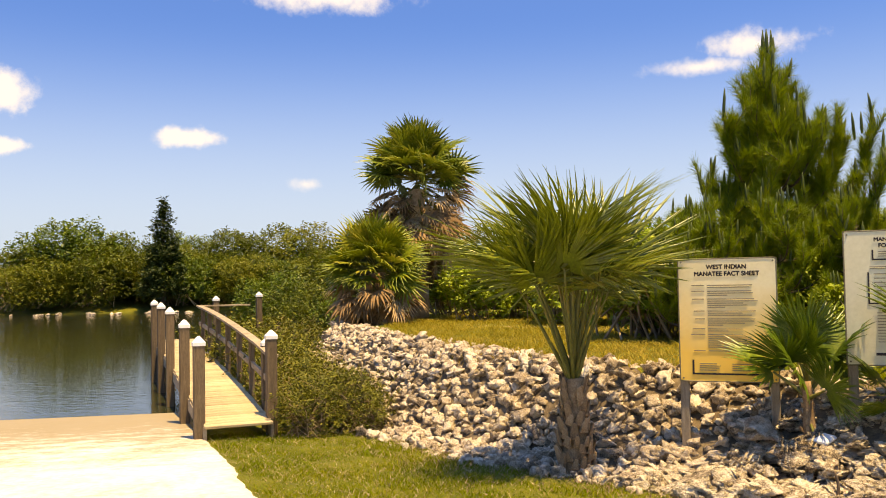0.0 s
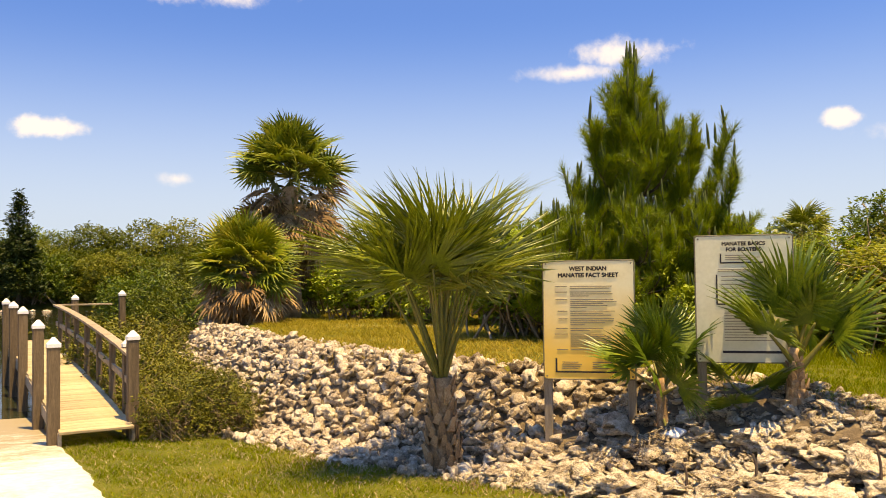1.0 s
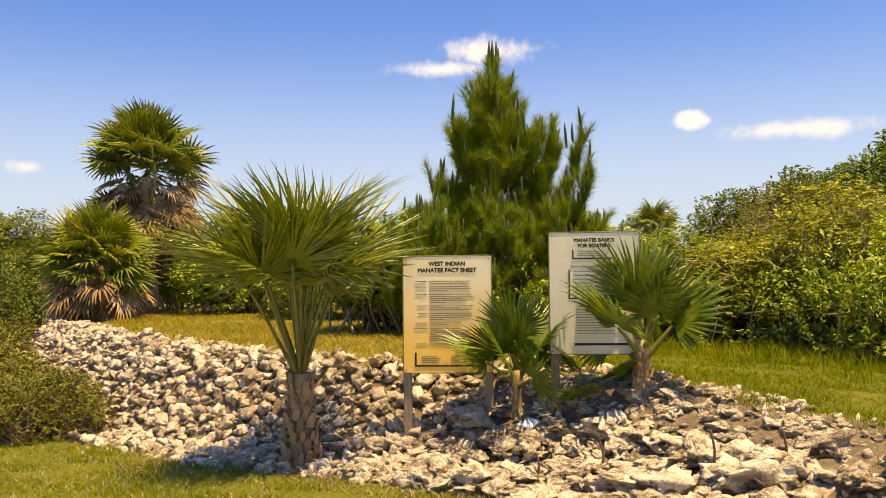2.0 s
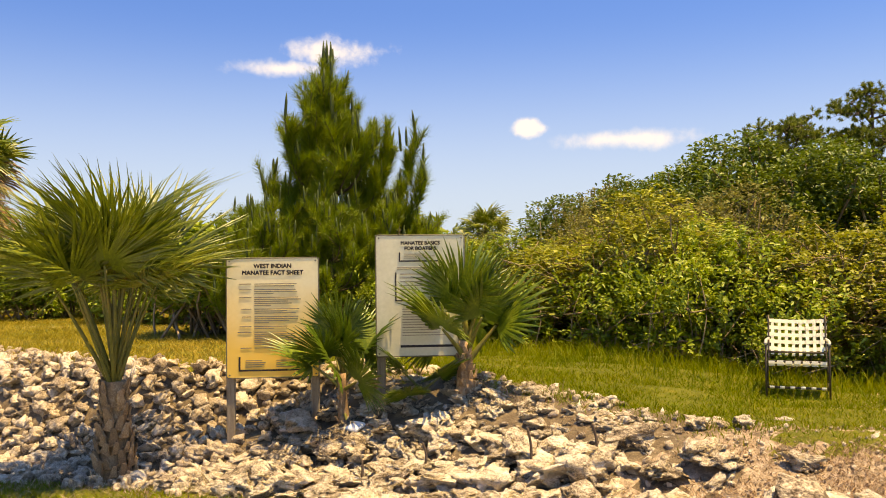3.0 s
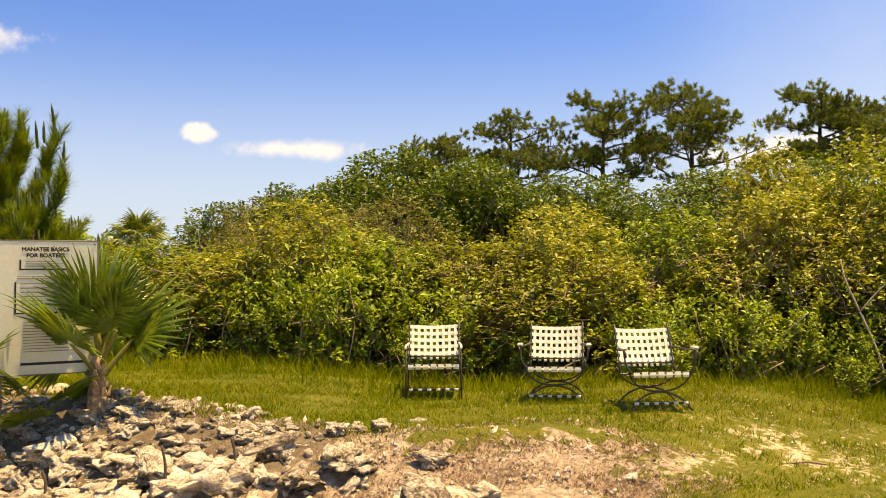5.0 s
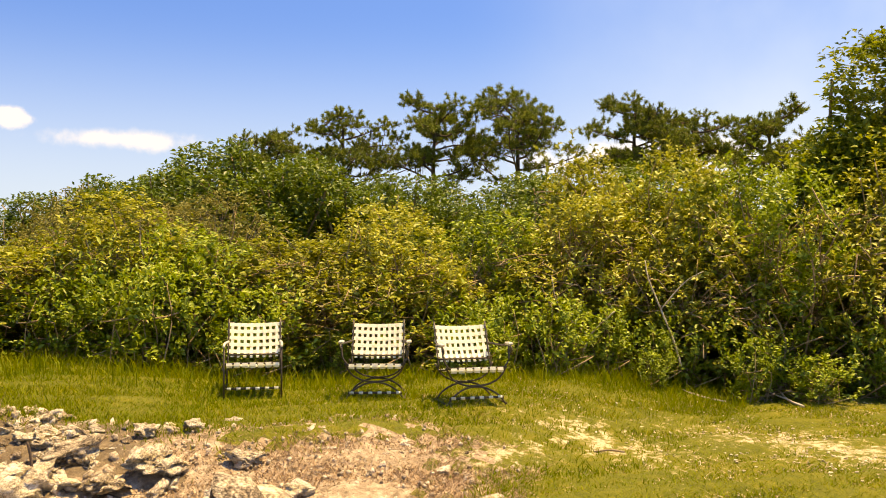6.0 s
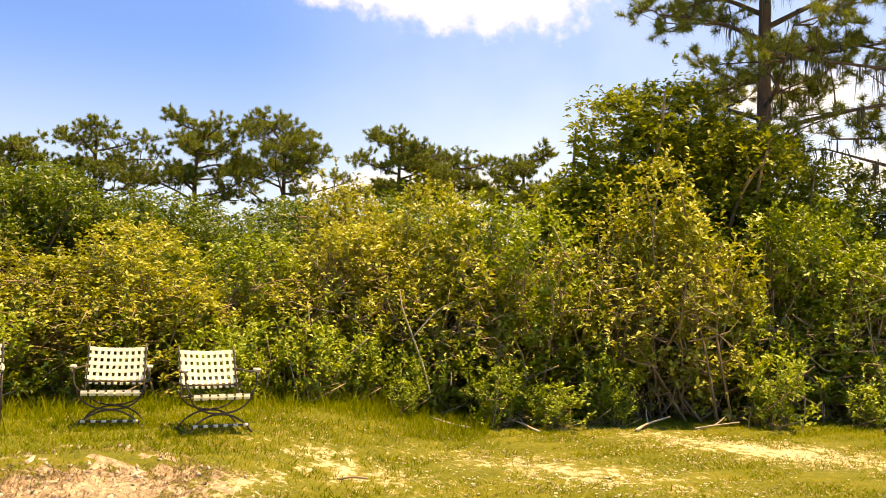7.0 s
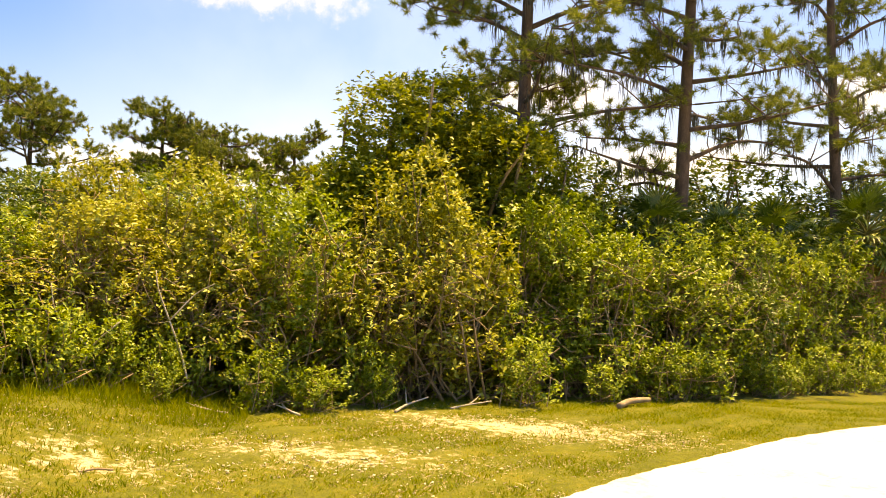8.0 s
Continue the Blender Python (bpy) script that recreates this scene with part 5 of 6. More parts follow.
def strap(name, pts, width_vec, parent, thick=0.004):
    """A flat band along points."""
    bs = bmesh.new()
    rows = []
    w = Vector(width_vec) / 2
    for i, q in enumerate(pts):
        q = Vector(q)
        a, b = Vector(pts[max(0, i - 1)]), Vector(pts[min(len(pts) - 1, i + 1)])
        n = (b - a).cross(w).normalized() * thick / 2
        rows.append([bs.verts.new(q - w - n), bs.verts.new(q + w - n), bs.verts.new(q + w + n), bs.verts.new(q - w + n)])
    for a, b in zip(rows, rows[1:]):
        for j in range(4):
            bs.faces.new((a[j], a[(j + 1) % 4], b[(j + 1) % 4], b[j]))
    bs.faces.new(rows[0][::-1])
    bs.faces.new(rows[-1])
    bmesh.ops.recalc_face_normals(bs, faces=bs.faces)
    return part(name, bs, M_STRAP, parent)


def strap_chair(name, label, curved, back_cols=8):
    """A lawn chair; the sitter looks along -y; its feet stand at z 0."""
    chair = tagged(new(name), label, "chair", group="chairs on the lawn")
    W, top, seat_h = 0.28, 0.78, 0.36
    lean = lambda z: 0.20 + 0.20 * (z - seat_h) / 0.42
    for sx in (-1, 1):
        x = sx * W
        tube_part("back_post", arc([(x, 0.19, seat_h - 0.02), (x, lean(0.55), 0.55), (x, lean(top), top + 0.02)], 4), 0.0095, chair)
        tube_part("seat_rail", arc([(x, -0.25, seat_h + 0.01), (x, 0.0, seat_h - 0.03), (x, 0.21, seat_h - 0.05)], 4), 0.0095, chair)
        if not curved:
            tube_part("leg", [(x * 1.05, -0.27, 0.0), (x * 1.05, -0.26, 0.25), (x * 1.05, -0.24, 0.56)], 0.0095, chair)
            tube_part("leg", [(x * 1.05, 0.28, 0.0), (x * 1.05, 0.24, 0.2), (x, 0.2, seat_h)], 0.0095, chair)
            tube_part("arm", arc([(x * 1.05, -0.27, 0.545), (x * 1.06, -0.1, 0.565), (x, 0.26, 0.56)], 5), 0.014, chair, M_TUBE_P, 8, "pale painted arm")
            tube_part("side_rail", [(x * 1.05, -0.26, 0.1), (x * 1.05, 0.27, 0.1)], 0.01, chair)
        else:
            tube_part("arm", arc([(x * 1.0, 0.27, 0.58), (x * 1.22, 0.05, 0.57), (x * 1.26, -0.2, 0.585), (x * 1.26, -0.285, 0.56), (x * 1.24, -0.27, 0.52)], 6), 0.010, chair)
            pad = box_bm((0.055, 0.12, 0.03), 0.01, (x * 1.26, -0.2, 0.602))
            part("arm_pad", pad, M_TUBE_P, chair, "pale arm pad")
            tube_part("arm_support", arc([(x * 1.24, -0.2, 0.58), (x * 1.2, -0.24, 0.45), (x * 1.0, -0.25, seat_h)], 5), 0.009, chair)
    for y, z in ((-0.25, seat_h + 0.01), (0.2, seat_h - 0.05)):
        tube_part("cross_bar", [(-W, y, z), (W, y, z)], 0.0095, chair)
    tube_part("cross_bar", [(-W, lean(0.42), 0.42), (W, lean(0.42), 0.42)], 0.01, chair)
    if curved:
        for y, dx in ((-0.24, 0.0), (0.22, 0.0)):
            tube_part("upper_bow", arc([(-W * 1.12, y, seat_h + 0.02), (-W * 0.85, y * 0.9, 0.26), (-W * 0.35, y * 0.85, 0.195), (W * 0.35, y * 0.85, 0.195), (W * 0.85, y * 0.9, 0.26), (W * 1.12, y, seat_h + 0.02)], 5), 0.0095, chair)
            tube_part("lower_bow", arc([(-W * 1.1, y, 0.0), (-W * 0.8, y * 0.95, 0.1), (-W * 0.3, y * 0.85, 0.17), (W * 0.3, y * 0.85, 0.17), (W * 0.8, y * 0.95, 0.1), (W * 1.1, y, 0.0)], 5), 0.0095, chair)
        for sx in (-1, 1):
            tube_part("foot_rail", [(sx * W * 1.1, -0.25, 0.012), (sx * W * 1.1, 0.25, 0.012)], 0.0095, chair)
        bar_z, bar_y = 0.075, -0.24
    else:
        bar_z, bar_y = 0.11, -0.262
    tube_part("stretcher", [(-W, bar_y, bar_z), (W, bar_y, bar_z)], 0.011, chair)
    for k in range(6):
        x = -W * 0.86 + k * W * 0.345
        tube_part("strap_loop", [(x - 0.022, bar_y, bar_z), (x + 0.022, bar_y, bar_z)], 0.0145, chair, M_STRAP, 8, "white strap loop")
    # the woven back: level bands bowed a little backwards, upright bands over and under them
    levels = [0.745 - i * 0.071 for i in range(5)]
    for i, z in enumerate(levels):
        pts = [(-W * 1.04, lean(z) - 0.004, z)]
        for q in np.linspace(-0.97, 0.97, 17):
            weave = 0.0025 * (1 if (round((q + 1) * 8) + i) % 2 else -1)
            pts.append((W * q, lean(z) + 0.045 * (1 - q * q) + weave, z - 0.016 * (1 - q * q)))
        pts.append((W * 1.04, lean(z) - 0.004, z))
        strap("back_strap", pts, (0, 0.017, 0.036), chair)
    for k in range(back_cols):
        q = -0.86 + 1.72 * k / (back_cols - 1)
        pts = []
        for j, z in enumerate(np.linspace(0.765, 0.40, 12)):
            weave = 0.0028 * (1 if (j // 2 + k) % 2 else -1)
            pts.append((W * q, lean(z) + 0.045 * (1 - q * q) * float(np.clip((z - 0.40) / 0.08, 0.2, 1)) + weave, z - 0.016 * (1 - q * q)))
        strap("upright_strap", pts, (0.031, 0, 0), chair)
    for k in range(7):
        q = -0.86 + 1.72 * k / 6
        pts = [(W * q, y, seat_h + 0.012 - 0.02 * math.sin((y + 0.25) / 0.45 * math.pi) - 0.06 * (y + 0.25) / 0.45 + (0.004 if (k + n) % 2 else -0.002)) for n, y in enumerate(np.linspace(-0.262, 0.2, 9))]
        pts = [(W * q, -0.258, seat_h - 0.035), (W * q, -0.268, seat_h - 0.012)] + pts
        strap("seat_strap", pts, (0.06, 0, 0), chair)
    for y in (-0.22, -0.13, -0.04, 0.05, 0.14):
        pts = [(W * q, y, seat_h + 0.014 - 0.03 * (1 - q * q) - 0.06 * (y + 0.25) / 0.45) for q in np.linspace(-1.03, 1.03, 11)]
        strap("seat_cross_strap", pts, (0, 0.042, 0), chair)
    return chair


chair_a = strap_chair("strap_chair", "white woven-strap lawn chair with straight dark legs", False)
chair_a.matrix_basis = pose(8.10, 3.90, gz(8.10, 3.90) + 0.0, 0, 0, -60)
chair_b = strap_chair("spring_chair", "white woven-strap lawn chair on a bowed dark tube base", True, 9)
chair_b.matrix_basis = pose(8.50, 2.64, gz(8.5, 2.64), 0, 0, -70)
chair_c = copy_thing(chair_b, pose(8.46, 1.58, gz(8.46, 1.58), 0, 0, -56))
tagged(chair_c, "white woven-strap lawn chair turned aside, one arm reaching out")

# ---- small things lying about ----
stick = tagged(new("stick"), "short dry grey stick lying on the grass", "stick")
v, f = tube(arc([(-0.14, 0, 0), (0, 0.02, 0.012), (0.14, -0.01, 0)], 4), 0.011, 6)
child("wood", mesh_of("wood", v, f, M_TWIG), stick)
stick.matrix_basis = pose(8.0, 0.1, gz(8.0, 0.1) + 0.012, 0, 0, -70)
log = tagged(new("log"), "fallen pale grey log at the edge of the thicket", "log")
v, f = tube(arc([(-0.5, 0, 0), (0, 0.05, 0.03), (0.55, -0.02, 0.02)], 4), [0.05, 0.05, 0.052, 0.05, 0.05, 0.047, 0.045, 0.043, 0.04], 8)
child("wood", mesh_of("wood", v, f, M_TWIG), log)
log.matrix_basis = pose(13.0, -6.95, gz(13.0, -6.95) + 0.05, 0, 0, -48)
bleached = tagged(new("white_slab"), "flat white broken slab lying on the rocks", "stone slab")
child("slab", box_mesh("slab", (0.2, 0.13, 0.04), M_CAP, 0.012), bleached)
bleached.matrix_basis = pose(4.25, 6.25, gz(4.25, 6.25) + 0.17, 8, -10, 30)



def crooked(name, label, category, paths, material, m):
    """A piece of dead wood from a few crooked limbs."""
    thing = tagged(new(name), label, category)
    for k, (pts, r_a, r_b) in enumerate(paths):
        path = arc(pts, 5)
        v, f = tube(path, np.linspace(r_a, r_b, len(path)), 6)
        child("limb" if k else "stem", mesh_of("limb", v, f, material, True), thing)
    thing.matrix_basis = m
    return thing


M_GREY = mat("bleached_wood", [(0.0, (0.22, 0.17, 0.12)), (0.5, (0.42, 0.35, 0.26)), (1.0, (0.60, 0.53, 0.42))], 9, 0.9, bump=0.004)
crooked("dead_branch", "pale forked dead branch leaning in the thicket", "branch",
        [([(0.1, 0.1, 0.35), (0.1, 0.2, 0.7), (0.05, 0.35, 1.1)], 0.015, 0.012), ([(0.05, 0.35, 1.1), (0.0, 0.5, 1.5), (0.05, 0.55, 1.75)], 0.012, 0.006), ([(0.05, 0.35, 1.1), (0.1, 0.05, 1.45), (0.0, -0.2, 1.6)], 0.011, 0.005)],
        M_GREY, pose(11.75, -0.35, gz(11.75, -0.35)))
crooked("dead_branch", "thin bare grey branch arching out of the thicket", "branch",
        [([(0, 0, -0.05), (0.05, -0.2, 0.5), (-0.1, -0.55, 0.85)], 0.016, 0.009), ([(0.05, -0.2, 0.5), (0.0, 0.2, 0.9), (0.0, 0.3, 1.3)], 0.011, 0.005)],
        M_GREY, pose(11.5, 1.1, gz(11.5, 1.1)))
for i, (x, y, turn, k) in enumerate([(11.9, -1.6, 20, 1.0), (12.3, -3.3, -40, 1.2), (12.5, -4.2, -75, 0.9), (11.6, -0.6, 60, 0.7)]):
    crooked("fallen_branch", "bleached fallen branch lying at the foot of the thicket", "branch",
            [([(-0.35, 0, 0.02), (0, 0.06, 0.06), (0.4, 0.0, 0.12)], 0.018, 0.009), ([(0, 0.06, 0.06), (0.2, 0.2, 0.12), (0.35, 0.3, 0.2)], 0.011, 0.005)],
            M_GREY, pose(x, y, gz(x, y), 0, 0, turn) @ Matrix.Scale(k, 4))
for i, (x, y, h) in enumerate([(4.75, 4.35, 0.32), (4.3, 5.2, 0.22), (5.05, 3.9, 0.3), (3.9, 5.6, 0.2)]):
    crooked("dry_stalk", "short broken brown stalk standing among the rocks", "stalk",
            [([(0, 0, -0.05), (0.02, 0.01, h * 0.5), (0.0, 0.03, h)], 0.014, 0.009)], M_BARK, pose(x, y, gz(x, y) + 0.08))

# ---- the rock bank ----
def rock_shape(seed, cuts, jag=0.3):
    """An angular block of limestone: the hull of a few points, broken up and pitted."""
    r = np.random.default_rng(seed)
    bm = bmesh.new()
    pts = ball(15, r) * r.uniform(0.40, 0.56, (15, 1))
    hull = [bm.verts.new(q) for q in pts]
    bmesh.ops.convex_hull(bm, input=hull)
    for w in [w for w in bm.verts if not w.link_faces]:
        bm.verts.remove(w)
    bmesh.ops.subdivide_edges(bm, edges=list(bm.edges), cuts=cuts, use_grid_fill=True)
    bmesh.ops.triangulate(bm, faces=list(bm.faces))
    off = Vector(r.uniform(-50, 50, 3))
    for w in bm.verts:
        q = w.co + off
        k = noise.noise(q * 2.6) * 0.10 + noise.noise(q * 6.0) * 0.07 - max(0.0, noise.noise(q * 9.0) - 0.08) * 0.22
        w.co += (w.co.normalized() + noise.noise_vector(q * 5.0) * 0.5) * k * jag * 2.0
    bm.verts.index_update()
    v = np.array([w.co[:] for w in bm.verts])
    f = np.array([[w.index for w in g.verts] for g in bm.faces])
    bm.free()
    return v, f


ROCKS = [mesh_of("stone", *rock_shape(200 + i, 4, 1.15), M_ROCK) for i in range(10)]
SMALL = [rock_shape(300 + i, 2, 0.95) for i in range(10)]
rk = np.random.default_rng(17)
spots = []
for lx in np.arange(-0.6, 7.0, 0.125):
    for ly in np.arange(0.6, 23.0, 0.125):
        spots.append((lx + rk.uniform(-0.07, 0.07), ly + rk.uniform(-0.07, 0.07)))
spots = np.array(spots)
d = inland(spots[:, 0], spots[:, 1])
w = bank_width(spots[:, 1])
keep = (d > -0.45 + 0.2 * rk.random(len(d))) & (d < w + 0.12 + 0.12 * rk.normal(size=len(d)))
south = smooth01((spots[:, 1] - 2.6) / 2.2)
keep &= rk.random(len(d)) < 0.08 + 0.92 * south
keep &= ~((spots[:, 1] > 11.6) & (d < 0.25))
keep &= rk.random(len(d)) < np.where(spots[:, 1] < 7.2, 0.9, 1.0)
spots, d = spots[keep], d[keep]
bank = tagged(new("rock_bank"), "sloping bank of loose grey-white limestone riprap", "rock bank", kind="structure")
near = np.hypot(spots[:, 0] - 3.5, spots[:, 1] - 4.5)
order = np.argsort(near)
rest = []
for n, i in enumerate(order):
    x, y = spots[i]
    big = y < 7.2
    size = rk.uniform(0.14, 0.26) * (1.55 if rk.random() < 0.16 else 1.0) if big else rk.uniform(0.11, 0.22)
    if rk.random() < (0.25 if big else 0.1):
        size *= 0.6
    size *= 1.35 if y < 3.4 else 1.12
    tip_most = 20 if big else 35
    crest = big and d[i] > 0.55 * 1.9
    if crest:
        size = min(size, 0.2)
    m = pose(x, y, gz(x, y) + size * (rk.uniform(-0.35, -0.05) if y < 3.6 else rk.uniform(-0.3, 0.1) if crest else rk.uniform(0.0, 0.3)), rk.uniform(-1, 1) * tip_most, rk.uniform(-1, 1) * tip_most, rk.uniform(0, 360)) @ Matrix.Diagonal((size * rk.uniform(0.95, 1.7), size * rk.uniform(0.85, 1.25), size * (rk.uniform(0.45, 0.72) if big else rk.uniform(0.6, 0.9)), 1))
    if n < 420:
        child("stone", ROCKS[rk.integers(10)], bank, "", m)
    else:
        v, f = SMALL[rk.integers(10)]
        mm = np.array(m)
        rest.append((v @ mm[:3, :3].T + mm[:3, 3], f))
far_rocks = child("loose_stones", mesh_of("loose_stones", *joined(rest), M_ROCK_S), bank)
tagged(far_rocks, "smaller tightly heaped limestone rubble", kind="stuff")
# a few boulders by themselves, half sunk in the dry turf
for i, (x, y, s) in enumerate([(4.64, 2.85, 0.46), (5.05, 1.98, 0.62), (5.42, 2.4, 0.28), (4.95, 2.55, 0.24), (5.0, 3.9, 0.46), (5.55, 3.15, 0.34), (4.5, 3.6, 0.36), (4.75, 4.15, 0.42), (4.42, 4.55, 0.36), (4.73, 5.6, 0.36),
                             (4.12, 4.0, 0.34), (5.9, 2.6, 0.2), (6.3, 3.35, 0.15), (3.35, 6.1, 0.44), (3.42, 4.95, 0.3), (5.2, 3.35, 0.26), (5.65, 2.0, 0.2), (6.0, 3.6, 0.17), (5.45, 3.9, 0.28)]):
    b = tagged(new("boulder", ROCKS[i % 10]), "large pitted limestone boulder half sunk in dry grass", "boulder", group="boulders at the end of the bank")
    b.matrix_basis = pose(x, y, gz(x, y) + s * 0.2, 10 * math.sin(i * 5), 8 * math.cos(i * 3), i * 77) @ Matrix.Diagonal((s * 1.6, s * 1.2, s * 0.78, 1))

# rubble in the gaps and over the dry end of the bank
CHIPS = [rock_shape(400 + i, 0, 0.3) for i in range(6)]
chips = []
for i in range(8200):
    x, y = rk.uniform(0.2, 7.4), rk.uniform(0.6, 20.0)
    di = float(inland(np.array([x]), np.array([y]))[0])
    if di < -0.45 or di > 2.0 or (y > 11.5 and di < 0.2) or (y < 3.4 and rk.random() < 0.1) or (y > 3.4 and rk.random() < 0.37):
        continue
    v, f = CHIPS[rk.integers(6)]
    s = rk.uniform(0.035, 0.11) if y > 3.4 else rk.uniform(0.02, 0.055)
    m = np.array(pose(x, y, gz(x, y) + s * 0.15, rk.uniform(0, 360), rk.uniform(0, 360), 0) @ Matrix.Diagonal((s * rk.uniform(0.8, 1.6), s, s * 0.8, 1)))
    chips.append((v @ m[:3, :3].T + m[:3, 3], f))
rubble = child("rubble", mesh_of("rubble", *joined(chips), M_ROCK_S), bank)
tagged(rubble, "small broken limestone chips between the stones", kind="stuff")

# shell and stone fragments on the worn sand
bits = []
for (sx0, sy0), a, b, turn in SANDY[:2]:
    ca, sa = math.cos(radians(turn)), math.sin(radians(turn))
    for i in range(int(260 * a * b)):
        u, w = rk.normal() * a * 0.55, rk.normal() * b * 0.6
        x, y = sx0 + u * ca - w * sa, sy0 + u * sa + w * ca
        v, f = CHIPS[rk.integers(6)]
        size = rk.uniform(0.01, 0.028)
        m = np.array(pose(x, y, gz(x, y) + size * 0.25, rk.uniform(-20, 20), rk.uniform(-20, 20), rk.uniform(0, 360)) @ Matrix.Diagonal((size * rk.uniform(1, 2.4), size * 1.2, size * 0.6, 1)))
        bits.append((v @ m[:3, :3].T + m[:3, 3], f))
tagged(new("shell_fragments", mesh_of("shell_fragments", *joined(bits), M_SHELL)), "pale shell and stone fragments on the worn sandy turf", "fragments", kind="stuff")

# rocks along the far waterline
far_line = []
for i in range(34):
    x = -48 + i * 1.2 + rk.normal() * 0.8
    y = 75.6 + rk.normal() * 0.4
    v, f = SMALL[rk.integers(10)]
    far_line.append((v * [rk.uniform(0.3, 1.3), 0.5, rk.uniform(0.2, 0.42)] + [x, y, -0.5], f))
shore = tagged(new("shore_stones", mesh_of("shore_stones", *joined(far_line), M_ROCK_S)), "pale stones along the far waterline", "stones", kind="stuff")


# ---- grass ----
def on_lot(x, y):
    """Whether a place is on the paved lot, by the side of its edge."""
    best, sign = np.full(x.shape, 1e9), np.ones(x.shape)
    for (ax, ay), (bx, by) in zip(LOT_EDGE[:-1:4], LOT_EDGE[4::4]):
        dx, dy = bx - ax, by - ay
        t = np.clip(((x - ax) * dx + (y - ay) * dy) / (dx * dx + dy * dy), 0, 1)
        dd = np.hypot(x - ax - t * dx, y - ay - t * dy)
        s = np.where(dx * (y - ay) - dy * (x - ax) >= 0, 1.0, -1.0)
        sign = np.where(dd < best - 1e-6, s, sign)
        best = np.minimum(best, dd)
    return best * sign


def bareness(x, y):
    best = np.full(x.shape, 9.0)
    for (cx, cy), a, b, turn in SANDY:
        ca, sa = math.cos(radians(turn)), math.sin(radians(turn))
        u = ((x - cx) * ca + (y - cy) * sa) / a
        w = (-(x - cx) * sa + (y - cy) * ca) / b
        best = np.minimum(best, np.hypot(u, w))
    return best


def grass(name, label, n, x0, x1, y0, y1, where, height, width, material, lean=0.5):
    r = np.random.default_rng(n)
    x, y = r.uniform(x0, x1, n), r.uniform(y0, y1, n)
    ok = where(x, y, r)
    x, y = x[ok], y[ok]
    k = len(x)
    lumpy = 0.75 + 0.5 * (0.5 + 0.5 * np.sin(x * 2.3 + 1.7 * np.sin(y * 1.9)) * np.cos(y * 2.6 + x))
    h = height * r.uniform(0.45, 1.3, k) * lumpy
    base = np.stack([x, y, ground_z(x, y) - 0.012], 1)
    a = r.uniform(0, 2 * np.pi, k)
    sd = np.stack([np.cos(a), np.sin(a), 0 * a], 1) * width * r.uniform(0.7, 1.3, k)[:, None]
    tip = np.stack([r.normal(size=k) * lean, r.normal(size=k) * lean, np.ones(k)], 1) * h[:, None]
    mid = base + tip * [0.3, 0.3, 0.55]
    v = np.stack([base - sd, base + sd, mid + sd * 0.7, mid - sd * 0.7, base + tip], 1).reshape(-1, 3)
    j = np.arange(k)[:, None] * 5
    f = np.concatenate([j + [[0, 1, 2]], j + [[0, 2, 3]], j + [[3, 2, 4]]])
    ob = new(name, mesh_of(name, v, f, material))
    return tagged(ob, label, "grass", kind="stuff")


def upper(x, y, r):
    high = inland(x, y) > bank_width(y) * 0.93 + np.where(y < 3.6, 0.3, 0.12) * r.normal(size=x.shape)
    high |= (inland(x, y) > 0) & ((y < 0.9) | (x > 7.3 + 0.2 * r.normal(size=x.shape)))
    return high & (bareness(x, y) > 0.1 + 0.9 * r.random(x.shape)) & (on_lot(x, y) > 0)


def lower(x, y, r):
    dd = inland(x, y)
    return (dd < 0.0 + 0.12 * r.normal(size=x.shape)) & (on_lot(x, y) > 0.02 + 0.06 * r.normal(size=x.shape)) & (y < 12.4) & (bareness(x, y) > 0.1 + 1.0 * r.random(x.shape))


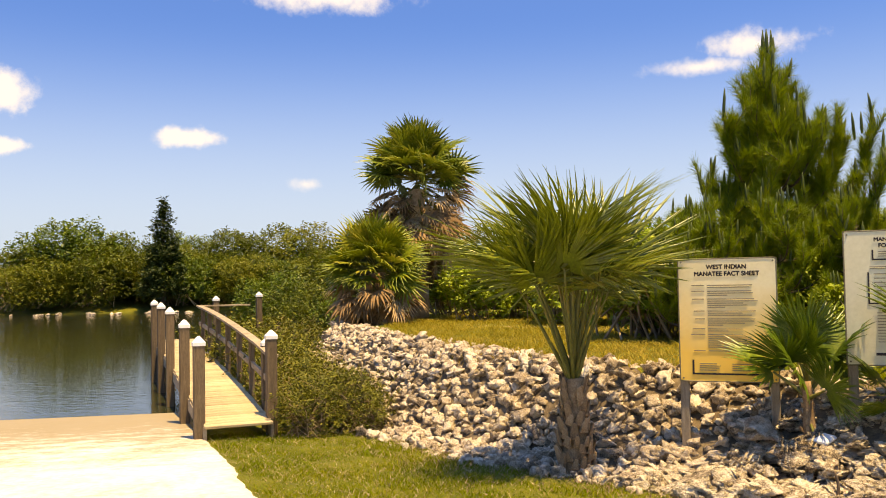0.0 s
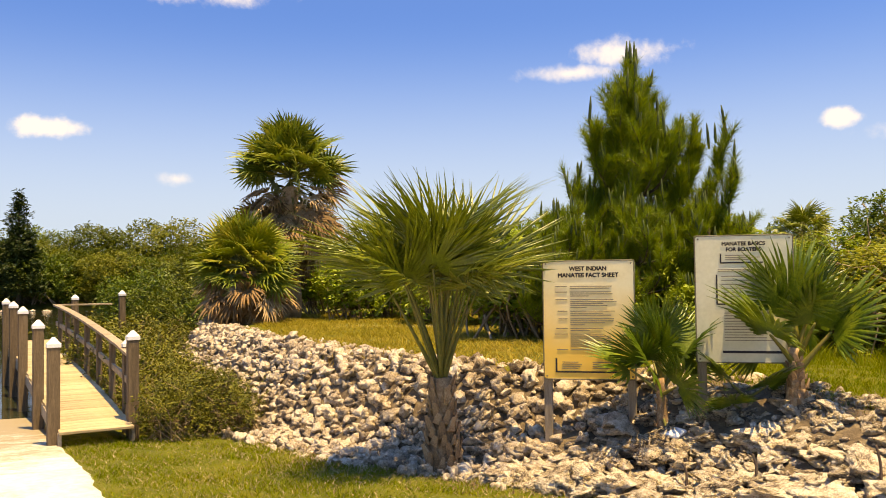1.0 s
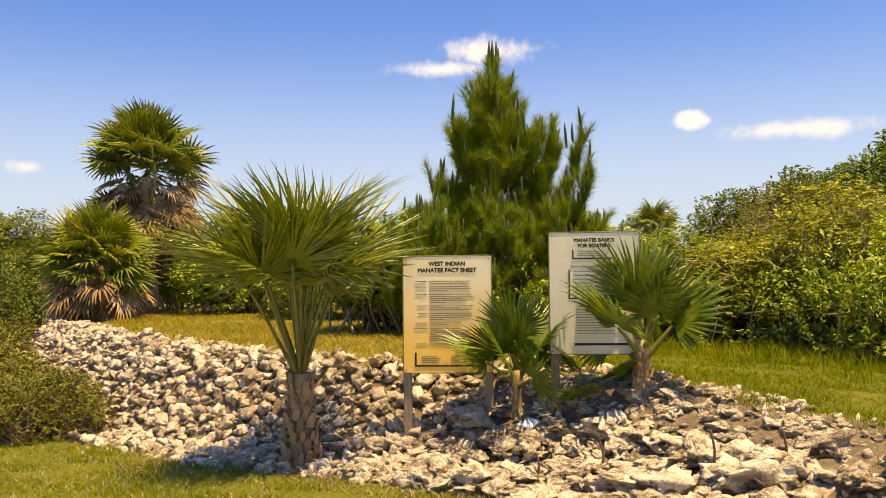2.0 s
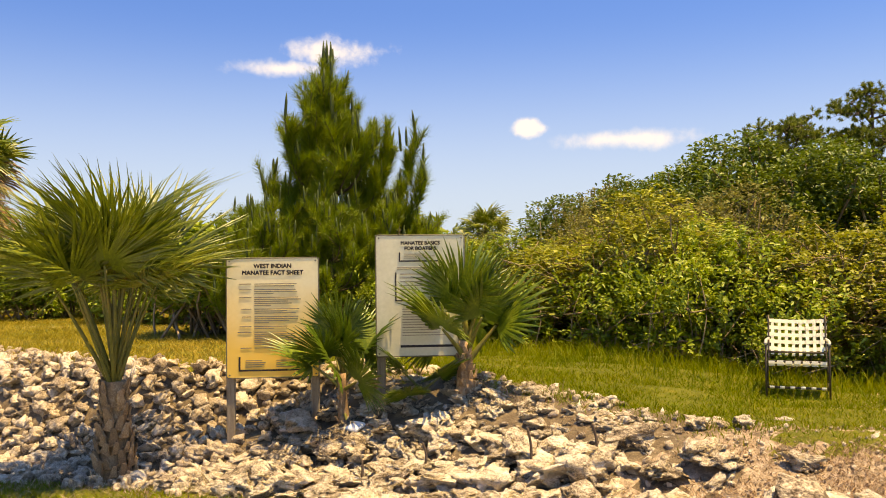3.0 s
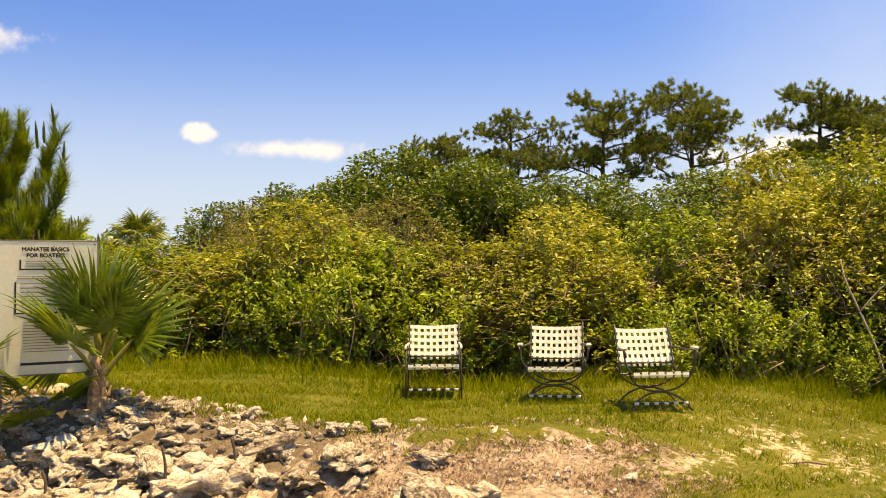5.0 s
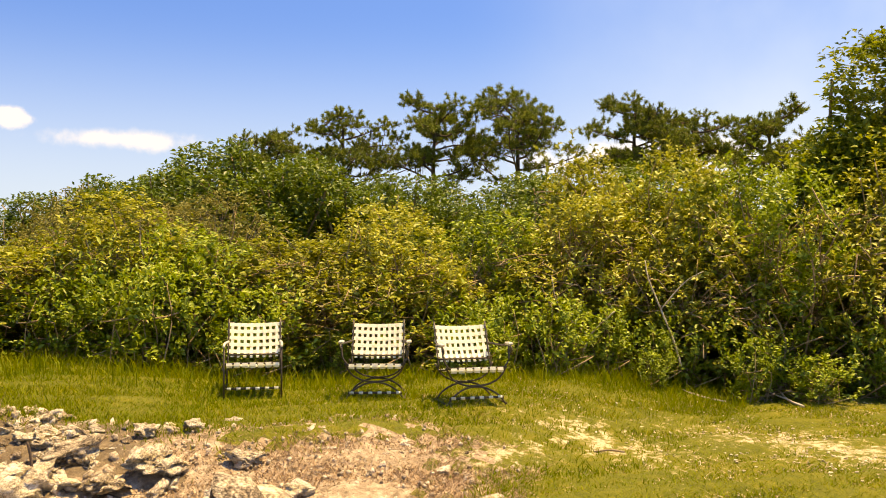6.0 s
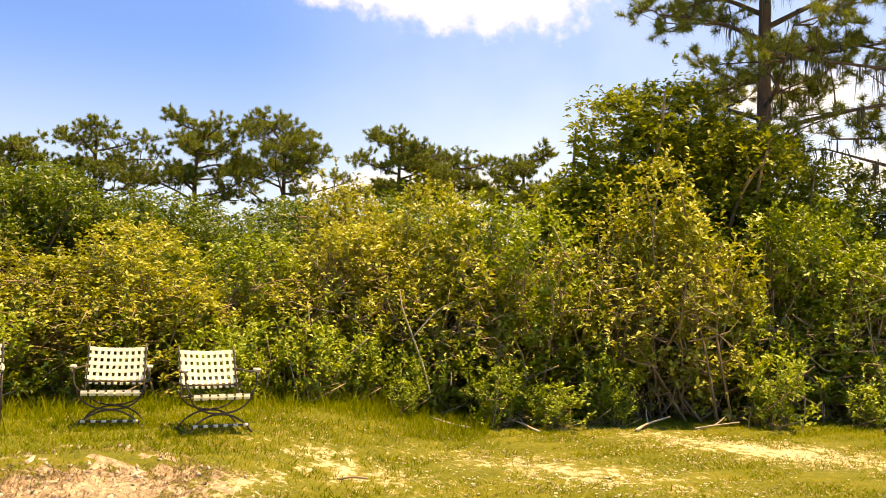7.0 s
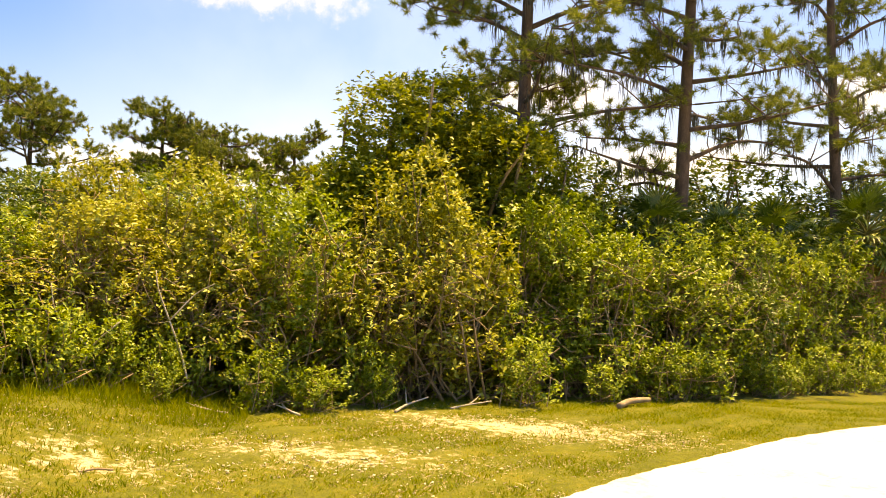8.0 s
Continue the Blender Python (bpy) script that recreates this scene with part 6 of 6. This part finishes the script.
grass("lawn_grass", "short sunlit yellow-green lawn grass", 250000, 4.6, 14.5, -7.0, 9.5, upper, 0.062, 0.005, M_GRASS, 0.75)
grass("meadow_grass", "longer yellow-green grass on the upper lawn", 60000, 2.0, 10.0, 8.5, 26.0, upper, 0.09, 0.008, M_MEADOW, 0.9)
grass("verge_grass", "short yellow-green grass between ramp and rocks", 80000, -1.8, 4.5, 3.5, 12.4, lower, 0.055, 0.005, M_GRASS, 0.9)
grass("lot_side_grass", "worn thin grass beside the paved lot", 230000, 2.0, 14.0, -13.0, 1.5, lower, 0.042, 0.005, M_GRASS, 1.0)


def tall_edge(x, y, r):
    k = np.full(x.shape, 9.0)
    for hx, hy in HEDGE[::12]:
        k = np.minimum(k, np.hypot(x - hx, y - hy))
    return (k < 1.5 + 0.55 * np.abs(r.normal(size=x.shape))) & (inland(x, y) > 0)


grass("tall_edge_grass", "taller unmown grass along the foot of the thicket", 75000, 6.5, 16, -10, 12, tall_edge, 0.19, 0.006, M_GRASS)


def dry_patch(x, y, r):
    dd = inland(x, y)
    return (dd > -0.6) & (dd < 1.7 + 0.25 * r.normal(size=x.shape)) & (y < 5.2) & (r.random(x.shape) < 0.25 + 0.75 * smooth01((4.2 - y) / 2.5))


grass("dry_grass", "reddish dry grass and weeds between the rocks", 80000, 3.4, 7.5, 0.5, 5.2, dry_patch, 0.032, 0.005, M_GRASS_D, 1.4)


def sparse(x, y, r):
    return upper(x, y, r) | lower(x, y, r)


grass("straw_litter", "scattered pale straw lying in the short turf", 26000, 5.0, 11.5, -6.5, 3.5, sparse, 0.025, 0.006, M_STRAW, 2.2)


grass("verge_straw", "pale dry stems scattered through the verge grass", 16000, -1.8, 4.5, 3.5, 12.4, lower, 0.05, 0.005, M_STRAW, 1.3)


def toe_scrub(x, y, r):
    dd = inland(x, y)
    return (np.abs(dd + 0.25) < 0.12 + 0.3 * np.abs(r.normal(size=x.shape)) * (0.6 + 0.4 * np.sin(x * 3 + y * 2))) & (dd < 0.1) & (on_lot(x, y) > 0.05)


grass("toe_weeds", "dry brownish weeds along the foot of the rocks", 30000, -0.4, 4.6, 3.5, 12.4, toe_scrub, 0.06, 0.006, M_GRASS_D, 0.9)


def edge_scrub(x, y, r):
    dd = inland(x, y)
    return (np.abs(dd - bank_width(y) * 0.95) < 0.22) & (y > 5)


grass("crest_weeds", "straw-coloured weeds along the crest of the rocks", 9000, 0.5, 7.0, 4.5, 22, edge_scrub, 0.12, 0.006, M_GRASS_D, 0.5)
